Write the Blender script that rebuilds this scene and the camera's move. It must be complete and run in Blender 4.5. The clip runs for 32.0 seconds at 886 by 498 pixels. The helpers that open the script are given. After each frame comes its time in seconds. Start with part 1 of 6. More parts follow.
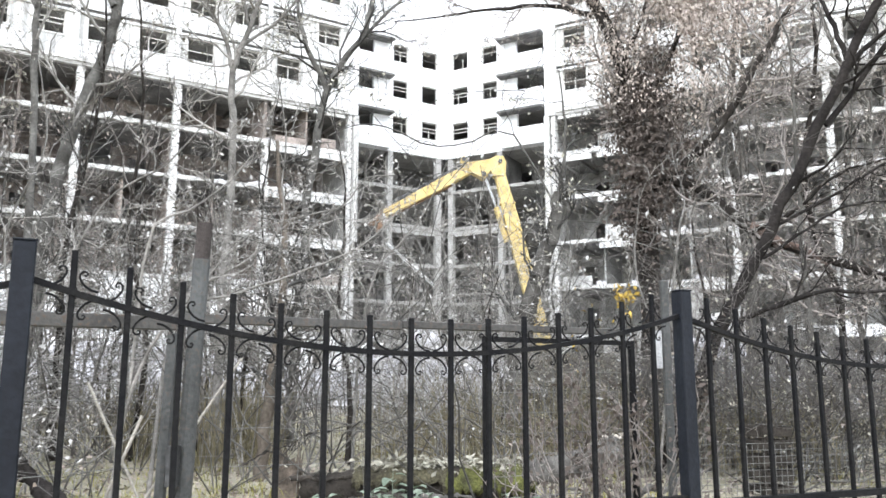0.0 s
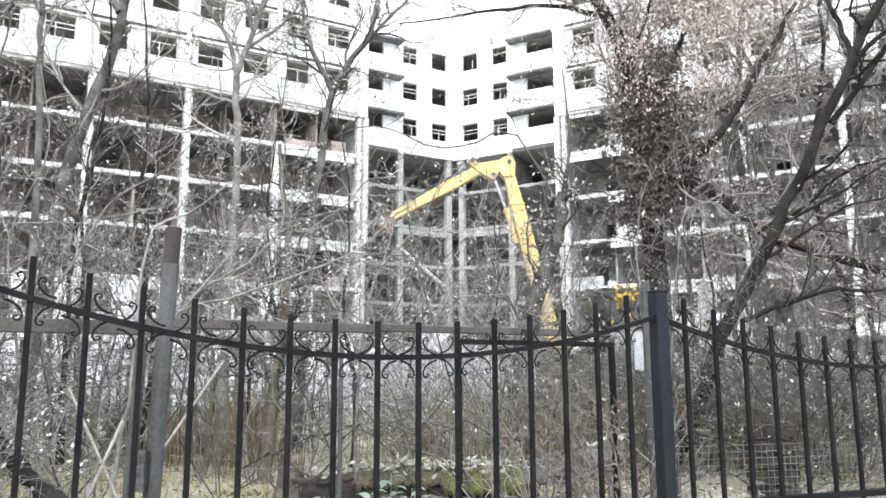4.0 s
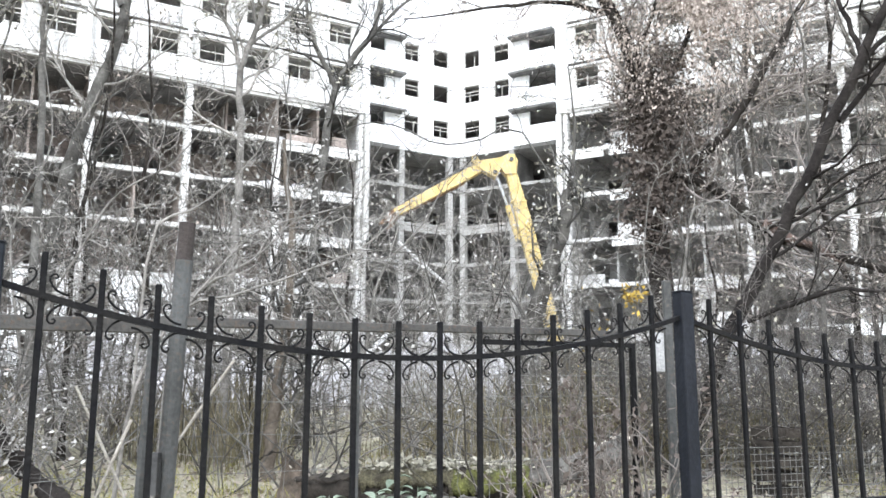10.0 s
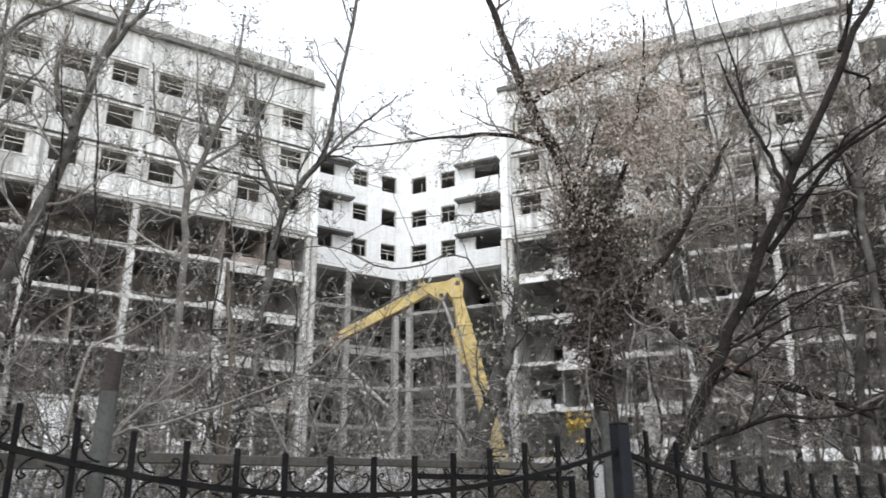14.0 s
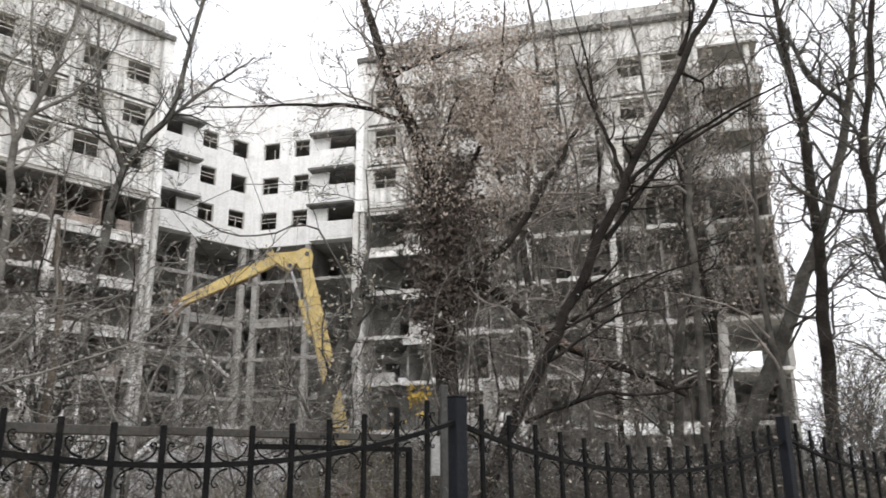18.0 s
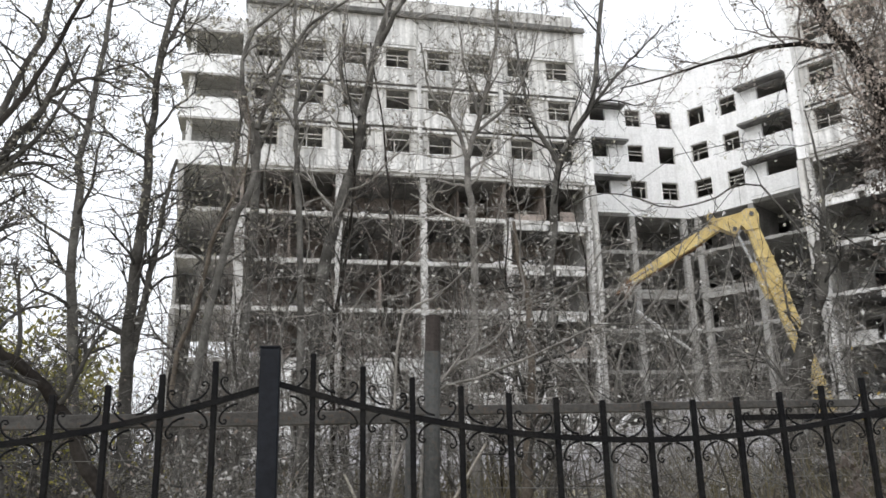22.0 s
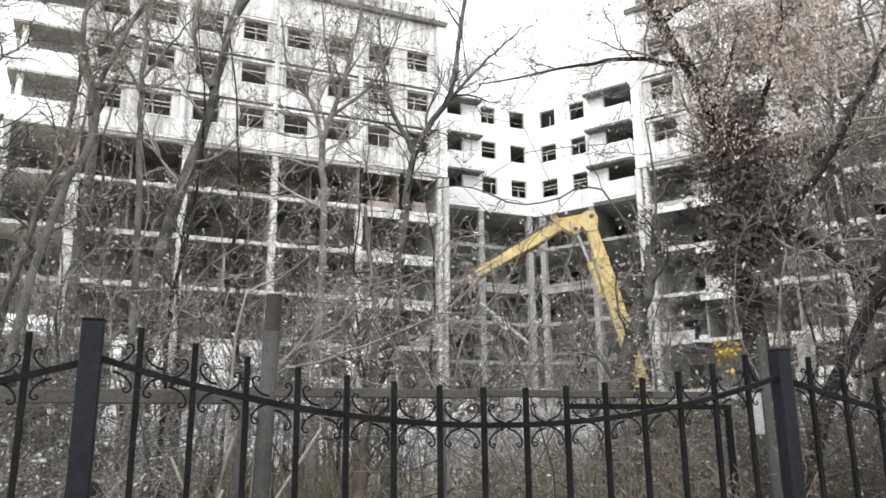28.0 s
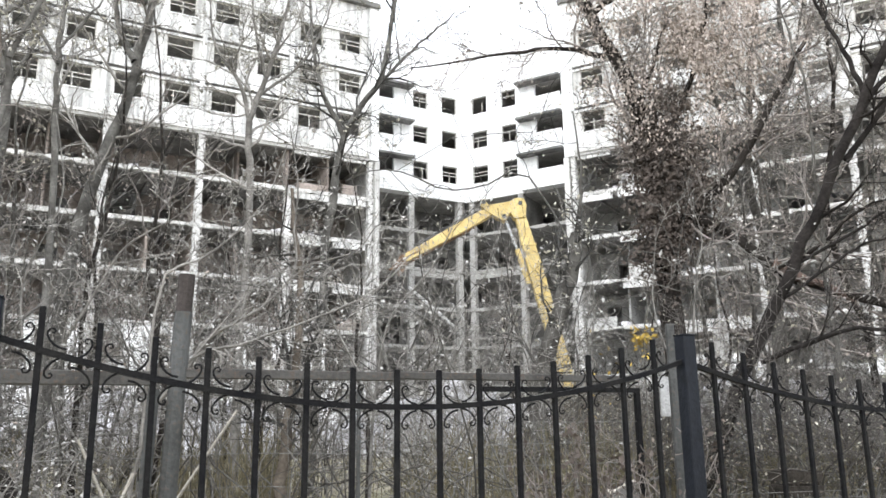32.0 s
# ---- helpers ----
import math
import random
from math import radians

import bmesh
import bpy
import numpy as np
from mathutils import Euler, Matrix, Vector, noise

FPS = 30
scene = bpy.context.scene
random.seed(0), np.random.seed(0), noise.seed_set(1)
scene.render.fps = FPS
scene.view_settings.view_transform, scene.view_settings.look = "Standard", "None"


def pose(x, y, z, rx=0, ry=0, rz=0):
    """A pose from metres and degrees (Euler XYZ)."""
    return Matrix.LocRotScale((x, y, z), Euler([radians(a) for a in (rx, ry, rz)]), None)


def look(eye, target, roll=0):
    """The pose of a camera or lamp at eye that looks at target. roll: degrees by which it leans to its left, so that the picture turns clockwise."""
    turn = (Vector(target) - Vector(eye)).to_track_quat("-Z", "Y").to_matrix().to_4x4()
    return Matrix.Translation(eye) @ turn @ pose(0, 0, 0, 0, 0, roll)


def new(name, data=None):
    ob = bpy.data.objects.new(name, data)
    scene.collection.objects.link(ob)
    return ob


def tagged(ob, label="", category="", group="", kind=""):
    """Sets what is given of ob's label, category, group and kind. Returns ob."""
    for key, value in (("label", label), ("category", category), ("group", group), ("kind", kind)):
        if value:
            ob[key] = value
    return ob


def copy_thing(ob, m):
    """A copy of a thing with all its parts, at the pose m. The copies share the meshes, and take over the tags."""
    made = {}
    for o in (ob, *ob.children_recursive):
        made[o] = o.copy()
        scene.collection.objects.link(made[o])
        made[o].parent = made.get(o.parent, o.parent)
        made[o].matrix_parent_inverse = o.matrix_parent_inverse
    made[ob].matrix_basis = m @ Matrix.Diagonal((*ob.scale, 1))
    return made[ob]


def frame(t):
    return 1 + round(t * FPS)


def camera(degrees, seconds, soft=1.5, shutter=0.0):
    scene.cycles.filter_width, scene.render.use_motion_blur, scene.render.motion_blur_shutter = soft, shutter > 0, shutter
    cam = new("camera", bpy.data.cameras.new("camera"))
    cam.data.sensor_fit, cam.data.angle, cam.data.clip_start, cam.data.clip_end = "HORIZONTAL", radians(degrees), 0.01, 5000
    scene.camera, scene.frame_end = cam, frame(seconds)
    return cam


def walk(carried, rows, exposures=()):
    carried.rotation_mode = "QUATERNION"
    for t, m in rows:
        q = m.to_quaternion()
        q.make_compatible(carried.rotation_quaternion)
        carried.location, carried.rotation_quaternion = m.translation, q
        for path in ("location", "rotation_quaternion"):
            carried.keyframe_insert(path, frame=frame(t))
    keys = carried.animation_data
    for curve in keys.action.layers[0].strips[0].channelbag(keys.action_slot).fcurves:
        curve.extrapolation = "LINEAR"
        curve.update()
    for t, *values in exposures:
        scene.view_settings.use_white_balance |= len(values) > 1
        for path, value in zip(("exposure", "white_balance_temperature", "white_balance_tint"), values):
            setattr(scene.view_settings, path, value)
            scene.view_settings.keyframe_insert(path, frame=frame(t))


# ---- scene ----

cam = camera(58.46, 32.0, soft=1.6, shutter=0.3)
# seconds, x, y, z, yaw, pitch, roll
PATH = [
    (0, -0.051, 0.058, 1.527, -1.05, 9.50, -0.07),
    (0.5, -0.026, 0.063, 1.530, -0.76, 9.20, 0.01),
    (1, 0.038, 0.077, 1.534, 1.17, 9.76, -0.37),
    (1.5, 0.092, 0.085, 1.536, 0.78, 9.69, -0.18),
    (2, 0.133, 0.065, 1.531, 0.52, 9.79, -0.15),
    (2.5, 0.127, 0.068, 1.531, 0.83, 9.77, 0.41),
    (3, 0.120, 0.069, 1.530, 0.25, 9.87, 0.50),
    (3.5, 0.117, 0.065, 1.531, -0.05, 9.79, 0.24),
    (5.5, 0.121, 0.083, 1.543, 0.03, 9.05, 0.20),
    (6, 0.124, 0.079, 1.544, 0.31, 9.08, 0.28),
    (6.5, 0.121, 0.079, 1.545, 0.35, 9.07, 0.31),
    (7, 0.118, 0.087, 1.546, 0.43, 8.98, 0.16),
    (7.5, 0.081, 0.101, 1.548, 0.59, 9.45, 0.15),
    (8, 0.045, 0.122, 1.550, -0.90, 9.65, 1.01),
    (8.5, -0.001, 0.139, 1.548, -1.69, 8.83, 0.54),
    (9, -0.016, 0.138, 1.549, -1.02, 9.53, -0.29),
    (9.5, 0.012, 0.156, 1.551, -0.72, 9.68, -0.12),
    (10, 0.036, 0.157, 1.550, -0.11, 9.39, -0.10),
    (10.5, 0.039, 0.154, 1.554, -0.30, 10.00, -0.14),
    (11, 0.042, 0.149, 1.558, -0.19, 11.55, -0.02),
    (11.5, 0.048, 0.141, 1.560, -0.34, 13.05, 0.13),
    (12, 0.048, 0.132, 1.566, -0.23, 13.67, 0.41),
    (12.5, 0.056, 0.134, 1.574, -0.58, 15.57, 0.56),
    (13, 0.067, 0.132, 1.580, -0.39, 17.49, 0.47),
    (13.5, 0.072, 0.134, 1.578, -0.90, 17.92, 0.49),
    (14, 0.072, 0.136, 1.577, -3.97, 18.24, 0.30),
    (14.5, 0.074, 0.137, 1.575, -9.70, 17.53, -0.14),
    (15, 0.076, 0.135, 1.574, -13.55, 17.48, 0.08),
    (15.5, 0.077, 0.132, 1.573, -15.31, 17.60, -0.11),
    (17.5, 0.077, 0.119, 1.571, -17.61, 16.73, 0.48),
    (18, 0.076, 0.118, 1.571, -15.10, 16.26, 0.55),
    (18.5, 0.075, 0.120, 1.572, -9.17, 15.65, 0.57),
    (19, 0.074, 0.129, 1.574, -3.21, 15.33, 1.16),
    (19.5, 0.072, 0.135, 1.576, 1.27, 14.78, 1.57),
    (20, 0.065, 0.142, 1.575, 6.52, 14.72, 1.44),
    (20.5, 0.058, 0.136, 1.574, 9.92, 14.94, 1.58),
    (21, 0.050, 0.129, 1.575, 12.76, 14.96, 1.57),
    (21.5, 0.042, 0.126, 1.574, 15.19, 14.95, 1.37),
    (22, 0.034, 0.124, 1.574, 17.38, 14.96, 1.36),
    (22.5, 0.028, 0.123, 1.574, 18.86, 15.22, 1.15),
    (23, 0.026, 0.122, 1.577, 19.92, 15.09, 1.03),
    (23.5, 0.020, 0.119, 1.579, 20.60, 15.13, 0.94),
    (24, 0.015, 0.118, 1.581, 21.56, 15.48, 0.61),
    (24.5, 0.015, 0.123, 1.576, 22.78, 16.51, 0.51),
    (26.5, 0.020, 0.135, 1.571, 20.86, 15.91, 0.82),
    (27, 0.027, 0.145, 1.567, 15.42, 15.05, 0.88),
    (27.5, 0.031, 0.151, 1.565, 9.26, 14.49, 0.61),
    (28, 0.037, 0.156, 1.566, 6.03, 13.80, 0.61),
    (28.5, 0.040, 0.165, 1.563, 3.64, 13.46, 0.56),
    (29, 0.047, 0.163, 1.559, 2.52, 13.02, 0.57),
    (29.5, 0.046, 0.162, 1.558, 1.17, 12.92, 0.49),
    (30, 0.050, 0.158, 1.559, 1.10, 12.97, 0.61),
    (30.5, 0.047, 0.156, 1.563, 0.96, 13.12, 0.47),
    (31, 0.048, 0.156, 1.563, 0.73, 13.12, 0.75),
    (31.5, 0.070, 0.153, 1.559, 0.12, 12.97, 1.11),
    (32, 0.085, 0.149, 1.558, 0.86, 12.63, 0.69),
]
walk(cam, [(t, pose(x, y, z, 90 + p, r, a)) for t, x, y, z, a, p, r in PATH],
     exposures=[(0, 1.17, 6200, 10), (1, 1.19, 6150, 10), (9, 1.28, 6150, 10), (11.2, 1.05, 6150, 10), (13, 0.40, 6250, 10), (15.5, 0.0, 6600, 11), (17.5, -0.14, 6700, 12), (18, -0.02, 6700, 12), (19, 0.52, 6600, 11), (20, 0.55, 6550, 11), (21, 0.15, 6600, 11), (22, -0.06, 6550, 11), (24, -0.27, 6600, 11), (26.5, -0.38, 6650, 12), (27.2, -0.05, 6650, 12), (28, 0.5, 6550, 11), (29.5, 0.83, 6480, 10), (32, 0.83, 6380, 10)])

# ---- light: overcast sky ----
world = bpy.data.worlds.new("overcast")
scene.world = world
world.use_nodes = True
wn = world.node_tree
sky = wn.nodes.new("ShaderNodeTexSky")
sky.sky_type = "NISHITA"
sky.sun_disc = False
sky.sun_elevation, sky.sun_rotation = radians(42), radians(195)
sky.dust_density, sky.air_density, sky.ozone_density = 4.0, 1.0, 1.0
pale = wn.nodes.new("ShaderNodeHueSaturation")
pale.inputs["Saturation"].default_value = 0.15
cloud = wn.nodes.new("ShaderNodeMixRGB")  # an even cloud layer over most of the sky
cloud.inputs[0].default_value = 0.85
cloud.inputs[2].default_value = (10.0, 10.4, 11.0, 1)
wn.links.new(sky.outputs[0], pale.inputs["Color"])
wn.links.new(pale.outputs[0], cloud.inputs[1])
wn.links.new(cloud.outputs[0], wn.nodes["Background"].inputs[0])
wn.nodes["Background"].inputs[1].default_value = 0.15
sun = new("sun", bpy.data.lights.new("sun", "SUN"))
sun.data.energy, sun.data.angle, sun.data.color = 0.8, radians(40), (1, 0.99, 0.97)
sun.matrix_world = look((-8, -30, 32), (0, 20, 0))


# ---- materials ----
def mat(name, c1, c2, scale=1.0, rough=0.8, metal=0.0, bump=0.3, fine=12.0, speck=None, amount=0.45, per=0.0, grainy=0.55, spec=0.25, streak=0.0):
    """Two colours mixed by a coarse noise, grain by a fine one, optional specks of a third colour, variation per object."""
    m = bpy.data.materials.new(name)
    m.use_nodes = True
    n, l = m.node_tree.nodes, m.node_tree.links
    b = n["Principled BSDF"]
    b.inputs["Roughness"].default_value, b.inputs["Metallic"].default_value = rough, metal
    b.inputs["Specular IOR Level"].default_value = spec
    tc = n.new("ShaderNodeTexCoord")
    big, small = n.new("ShaderNodeTexNoise"), n.new("ShaderNodeTexNoise")
    big.inputs["Scale"].default_value, big.inputs["Detail"].default_value = scale, 5
    small.inputs["Scale"].default_value, small.inputs["Detail"].default_value = scale * fine, 4
    for t in (big, small):
        l.new(tc.outputs["Object"], t.inputs["Vector"])
    ramp = n.new("ShaderNodeMapRange")
    ramp.inputs[1].default_value, ramp.inputs[2].default_value = amount - 0.12, amount + 0.2
    l.new(big.outputs["Fac"], ramp.inputs[0])
    mix = n.new("ShaderNodeMixRGB")
    mix.inputs[1].default_value, mix.inputs[2].default_value = (*c1, 1), (*c2, 1)
    l.new(ramp.outputs[0], mix.inputs[0])
    last = mix
    if speck:
        r2 = n.new("ShaderNodeMapRange")
        r2.inputs[1].default_value, r2.inputs[2].default_value = 0.56, 0.66
        l.new(small.outputs["Fac"], r2.inputs[0])
        m2 = n.new("ShaderNodeMixRGB")
        m2.inputs[2].default_value = (*speck, 1)
        l.new(r2.outputs[0], m2.inputs[0])
        l.new(last.outputs[0], m2.inputs[1])
        last = m2
    grain = n.new("ShaderNodeMixRGB")
    grain.blend_type = "MULTIPLY"
    grain.inputs[0].default_value = grainy
    g = n.new("ShaderNodeMapRange")
    g.inputs[1].default_value, g.inputs[2].default_value, g.inputs[3].default_value, g.inputs[4].default_value = 0.3, 0.7, 0.45, 1.25
    l.new(small.outputs["Fac"], g.inputs[0])
    l.new(last.outputs[0], grain.inputs[1])
    l.new(g.outputs[0], grain.inputs[2])
    last = grain
    if streak:  # rain streaks running down
        mp, sn = n.new("ShaderNodeMapping"), n.new("ShaderNodeTexNoise")
        mp.inputs["Scale"].default_value = (3.2, 3.2, 0.16)
        sn.inputs["Scale"].default_value, sn.inputs["Detail"].default_value = 1.0, 6
        l.new(tc.outputs["Object"], mp.inputs["Vector"])
        l.new(mp.outputs[0], sn.inputs["Vector"])
        sr = n.new("ShaderNodeMapRange")
        sr.inputs[1].default_value, sr.inputs[2].default_value, sr.inputs[3].default_value, sr.inputs[4].default_value = 0.36, 0.58, 1 - streak, 1.04
        l.new(sn.outputs["Fac"], sr.inputs[0])
        sm = n.new("ShaderNodeMixRGB")
        sm.blend_type = "MULTIPLY"
        sm.inputs[0].default_value = 1.0
        l.new(last.outputs[0], sm.inputs[1])
        l.new(sr.outputs[0], sm.inputs[2])
        last = sm
    if per:
        info = n.new("ShaderNodeObjectInfo")
        geo = n.new("ShaderNodeNewGeometry")
        add = n.new("ShaderNodeMath")
        l.new(info.outputs["Random"], add.inputs[0])
        l.new(geo.outputs["Random Per Island"], add.inputs[1])
        v = n.new("ShaderNodeMapRange")
        v.inputs[2].default_value = 2.0
        v.inputs[3].default_value, v.inputs[4].default_value = 1 - per, 1 + per
        l.new(add.outputs[0], v.inputs[0])
        pm = n.new("ShaderNodeMixRGB")
        pm.blend_type = "MULTIPLY"
        pm.inputs[0].default_value = 1.0
        l.new(last.outputs[0], pm.inputs[1])
        l.new(v.outputs[0], pm.inputs[2])
        last = pm
    l.new(last.outputs[0], b.inputs["Base Color"])
    if bump:
        bp = n.new("ShaderNodeBump")
        bp.inputs["Strength"].default_value, bp.inputs["Distance"].default_value = bump, 0.02
        l.new(small.outputs["Fac"], bp.inputs["Height"])
        l.new(bp.outputs[0], b.inputs["Normal"])
    return m


PLASTER = mat("dirty_white_plaster", (0.80, 0.795, 0.78), (0.55, 0.545, 0.52), 0.6, 0.9, bump=0.3, fine=9, amount=0.58, per=0.13, grainy=0.36, streak=0.40)
PLASTER_CLEAN = mat("white_plaster", (0.90, 0.90, 0.895), (0.72, 0.72, 0.705), 0.9, 0.9, bump=0.2, fine=7, amount=0.66, per=0.04, grainy=0.22, streak=0.05)
PIER = mat("grimy_plaster", (0.70, 0.69, 0.665), (0.46, 0.45, 0.425), 0.8, 0.9, bump=0.4, fine=8, amount=0.56, per=0.15, grainy=0.3, streak=0.4)
CONCRETE = mat("grey_concrete", (0.52, 0.51, 0.49), (0.36, 0.35, 0.33), 1.2, 0.95, bump=0.5, fine=8, per=0.12)
SLAB = mat("pale_slab_edge", (0.78, 0.77, 0.75), (0.50, 0.49, 0.47), 1.5, 0.95, bump=0.6, fine=7, per=0.08)
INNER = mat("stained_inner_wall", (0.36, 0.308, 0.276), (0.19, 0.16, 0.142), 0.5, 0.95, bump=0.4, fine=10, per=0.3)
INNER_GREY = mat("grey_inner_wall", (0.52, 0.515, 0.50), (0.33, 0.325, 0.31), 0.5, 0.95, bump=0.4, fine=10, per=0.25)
# dark inner walls; on the ceilings this colour stands in for shade
INNER_DARK = mat("dark_inner_wall_and_ceiling", (0.25, 0.244, 0.234), (0.125, 0.122, 0.116), 0.6, 0.95, bump=0.4, fine=10, per=0.3)
# dark cornice colour, doubling as painted shade on the balcony canopies
CORNICE_AND_SHADE = mat("dark_cornice_and_shade", (0.24, 0.236, 0.225), (0.12, 0.118, 0.112), 1.0, 0.95, bump=0.4)
# roofing black, also painted into the facade grooves as shade
ROOF_AND_SHADE = mat("black_roofing_and_shade", (0.06, 0.06, 0.06), (0.14, 0.13, 0.12), 2.0, 0.9)
OLD_FRAME = mat("flaking_white_frame_paint", (0.68, 0.67, 0.64), (0.45, 0.42, 0.38), 4.0, 0.7)
RUBBLE = mat("broken_concrete", (0.68, 0.67, 0.69), (0.46, 0.45, 0.46), 1.5, 0.95, per=0.35)
YELLOW = mat("worn_yellow_paint", (0.74, 0.58, 0.25), (0.55, 0.41, 0.16), 1.6, 0.5, bump=0.15, speck=(0.28, 0.21, 0.10))
STEEL = mat("bare_dark_steel", (0.12, 0.12, 0.12), (0.05, 0.05, 0.05), 4.0, 0.45, 0.7)
CHROME = mat("polished_piston_steel", (0.6, 0.6, 0.6), (0.4, 0.4, 0.4), 4.0, 0.25, 1.0)
IRON = mat("black_fence_paint", (0.0055, 0.0057, 0.007), (0.013, 0.0125, 0.0122), 9.0, 0.6, bump=0.25, fine=8, spec=0.08)
POST = mat("blue_black_post_paint", (0.0055, 0.0068, 0.0105), (0.010, 0.012, 0.017), 5.0, 0.6, bump=0.2, fine=9, spec=0.2)
GREY_PAINT = mat("grey_green_fence_paint", (0.088, 0.090, 0.088), (0.052, 0.053, 0.051), 5.0, 0.65, bump=0.3, speck=(0.072, 0.064, 0.056))
RAIL_PAINT = mat("brownish_grey_rail_paint", (0.085, 0.081, 0.075), (0.050, 0.047, 0.043), 5.0, 0.65, bump=0.3, speck=(0.07, 0.053, 0.042))
RUST = mat("rusty_brown_steel", (0.06, 0.05, 0.046), (0.036, 0.03, 0.027), 8.0, 0.85)
PALE_METAL = mat("pale_grey_metal", (0.42, 0.42, 0.42), (0.30, 0.30, 0.295), 8.0, 0.5)
WIRE = mat("galvanised_wire", (0.22, 0.22, 0.21), (0.12, 0.11, 0.10), 8.0, 0.6, 0.4)
BARK = mat("dark_bark", (0.022, 0.019, 0.017), (0.050, 0.044, 0.039), 3.0, 0.95, bump=0.9, fine=7, per=0.2, spec=0.05)
BARK_BLACK = mat("wet_black_bark", (0.018, 0.016, 0.015), (0.042, 0.037, 0.034), 3.0, 0.9, bump=0.9, fine=7, spec=0.05)
BARK_ASH = mat("ash_grey_bark", (0.27, 0.255, 0.235), (0.12, 0.113, 0.103), 3.0, 0.95, bump=0.6, fine=7, per=0.35, spec=0.05)
BARK_GREY = mat("lichen_grey_bark", (0.19, 0.183, 0.168), (0.085, 0.08, 0.073), 3.0, 0.95, bump=0.8, fine=7, per=0.2, spec=0.05)
BARK_PALE = mat("grey_bark", (0.155, 0.148, 0.134), (0.065, 0.06, 0.054), 3.0, 0.95, bump=0.8, fine=7, per=0.2, spec=0.05)
TWIG = mat("grey_brown_twigs", (0.105, 0.10, 0.093), (0.045, 0.043, 0.039), 2.0, 0.9, bump=0, per=0.3)
TWIG_PALE = mat("pale_grey_twigs", (0.37, 0.35, 0.322), (0.19, 0.178, 0.164), 2.0, 0.9, bump=0, per=0.35)
TWIG_MID = mat("brown_twigs", (0.20, 0.183, 0.168), (0.10, 0.091, 0.083), 2.0, 0.9, bump=0, per=0.3)
TWIG_RED = mat("reddish_brown_twigs", (0.33, 0.295, 0.27), (0.18, 0.158, 0.144), 2.0, 0.9, bump=0, per=0.3)
DEAD_LEAF = mat("dry_brown_leaves", (0.42, 0.355, 0.305), (0.27, 0.225, 0.19), 1.0, 0.8, bump=0, per=0.4)
BROWN_LEAF = mat("crumpled_brown_leaves", (0.175, 0.144, 0.125), (0.11, 0.091, 0.079), 1.0, 0.9, bump=0, per=0.18)
PALE_LEAF = mat("withered_pale_leaves", (0.52, 0.505, 0.48), (0.34, 0.33, 0.305), 1.0, 0.75, bump=0, per=0.45)
OLIVE_LEAF = mat("greyish_olive_leaves", (0.47, 0.445, 0.37), (0.285, 0.27, 0.215), 1.0, 0.75, bump=0, per=0.45)
CROWN_LEAF = mat("tan_and_olive_leaves", (0.55, 0.51, 0.46), (0.42, 0.39, 0.345), 0.5, 0.75, bump=0, per=0.35)
FALL_LEAF = mat("pinkish_brown_leaves", (0.585, 0.505, 0.447), (0.43, 0.37, 0.325), 0.5, 0.75, bump=0, per=0.4)
BRIGHT_LEAF = mat("bleached_small_leaves", (0.59, 0.58, 0.56), (0.39, 0.38, 0.355), 1.0, 0.7, bump=0, per=0.4)
GREEN_LEAF = mat("yellowing_green_leaves", (0.36, 0.32, 0.07), (0.17, 0.175, 0.05), 1.0, 0.7, bump=0, per=0.4)
YELLOW_LEAF = mat("yellow_autumn_leaves", (0.54, 0.39, 0.08), (0.38, 0.26, 0.06), 1.0, 0.7, bump=0, per=0.3)
WEED = mat("grey_green_weed_leaves", (0.235, 0.28, 0.215), (0.12, 0.155, 0.11), 4.0, 0.65, bump=0.1, per=0.25)
EARTH = mat("leaf_strewn_earth", (0.36, 0.325, 0.255), (0.27, 0.255, 0.17), 0.35, 1.0, bump=0.8, fine=40, speck=(0.44, 0.40, 0.33))
MOSS = mat("green_moss", (0.13, 0.135, 0.04), (0.05, 0.05, 0.025), 6.0, 1.0, bump=1.0, fine=6, grainy=1.0)
OLD_MOSS = mat("dry_brown_moss", (0.11, 0.10, 0.062), (0.045, 0.04, 0.028), 6.0, 1.0, bump=1.0, fine=6, grainy=1.0)
DUSTY = mat("dusty_machine_paint", (0.16, 0.14, 0.10), (0.09, 0.08, 0.065), 2.0, 0.8)
# rust of jaw and arm end; also the painted shade under the arm
RUST_AND_SHADE = mat("rusty_steel_and_shade", (0.27, 0.165, 0.10), (0.12, 0.075, 0.05), 5.0, 0.85)
TORN = mat("torn_reddish_wood", (0.20, 0.14, 0.115), (0.11, 0.08, 0.068), 5.0, 0.9, bump=0.8)
DRY_WEED = mat("dry_olive_brown_stalks", (0.25, 0.215, 0.135), (0.13, 0.115, 0.07), 2.0, 0.85, bump=0, per=0.4)
BARK_TAN = mat("tan_brown_bark", (0.20, 0.17, 0.14), (0.10, 0.084, 0.069), 3.0, 0.95, bump=0.8, fine=7, spec=0.05)
STUMP = mat("splintered_brown_wood", (0.15, 0.12, 0.095), (0.06, 0.05, 0.04), 5.0, 0.95, bump=0.9, fine=6)
GREY_WOOD = mat("weathered_grey_bark", (0.15, 0.142, 0.128), (0.06, 0.055, 0.05), 5.0, 0.95, bump=1.0, fine=5)
ROT = mat("rotten_dark_wood", (0.014, 0.012, 0.010), (0.055, 0.047, 0.039), 4.0, 0.95, bump=1.0, fine=6)
CUT = mat("split_pale_wood", (0.56, 0.52, 0.45), (0.36, 0.32, 0.27), 6.0, 0.85, bump=0.5, per=0.25)


PEELED = mat("peeled_grey_wood", (0.40, 0.375, 0.33), (0.24, 0.22, 0.19), 6.0, 0.85, bump=0.4)


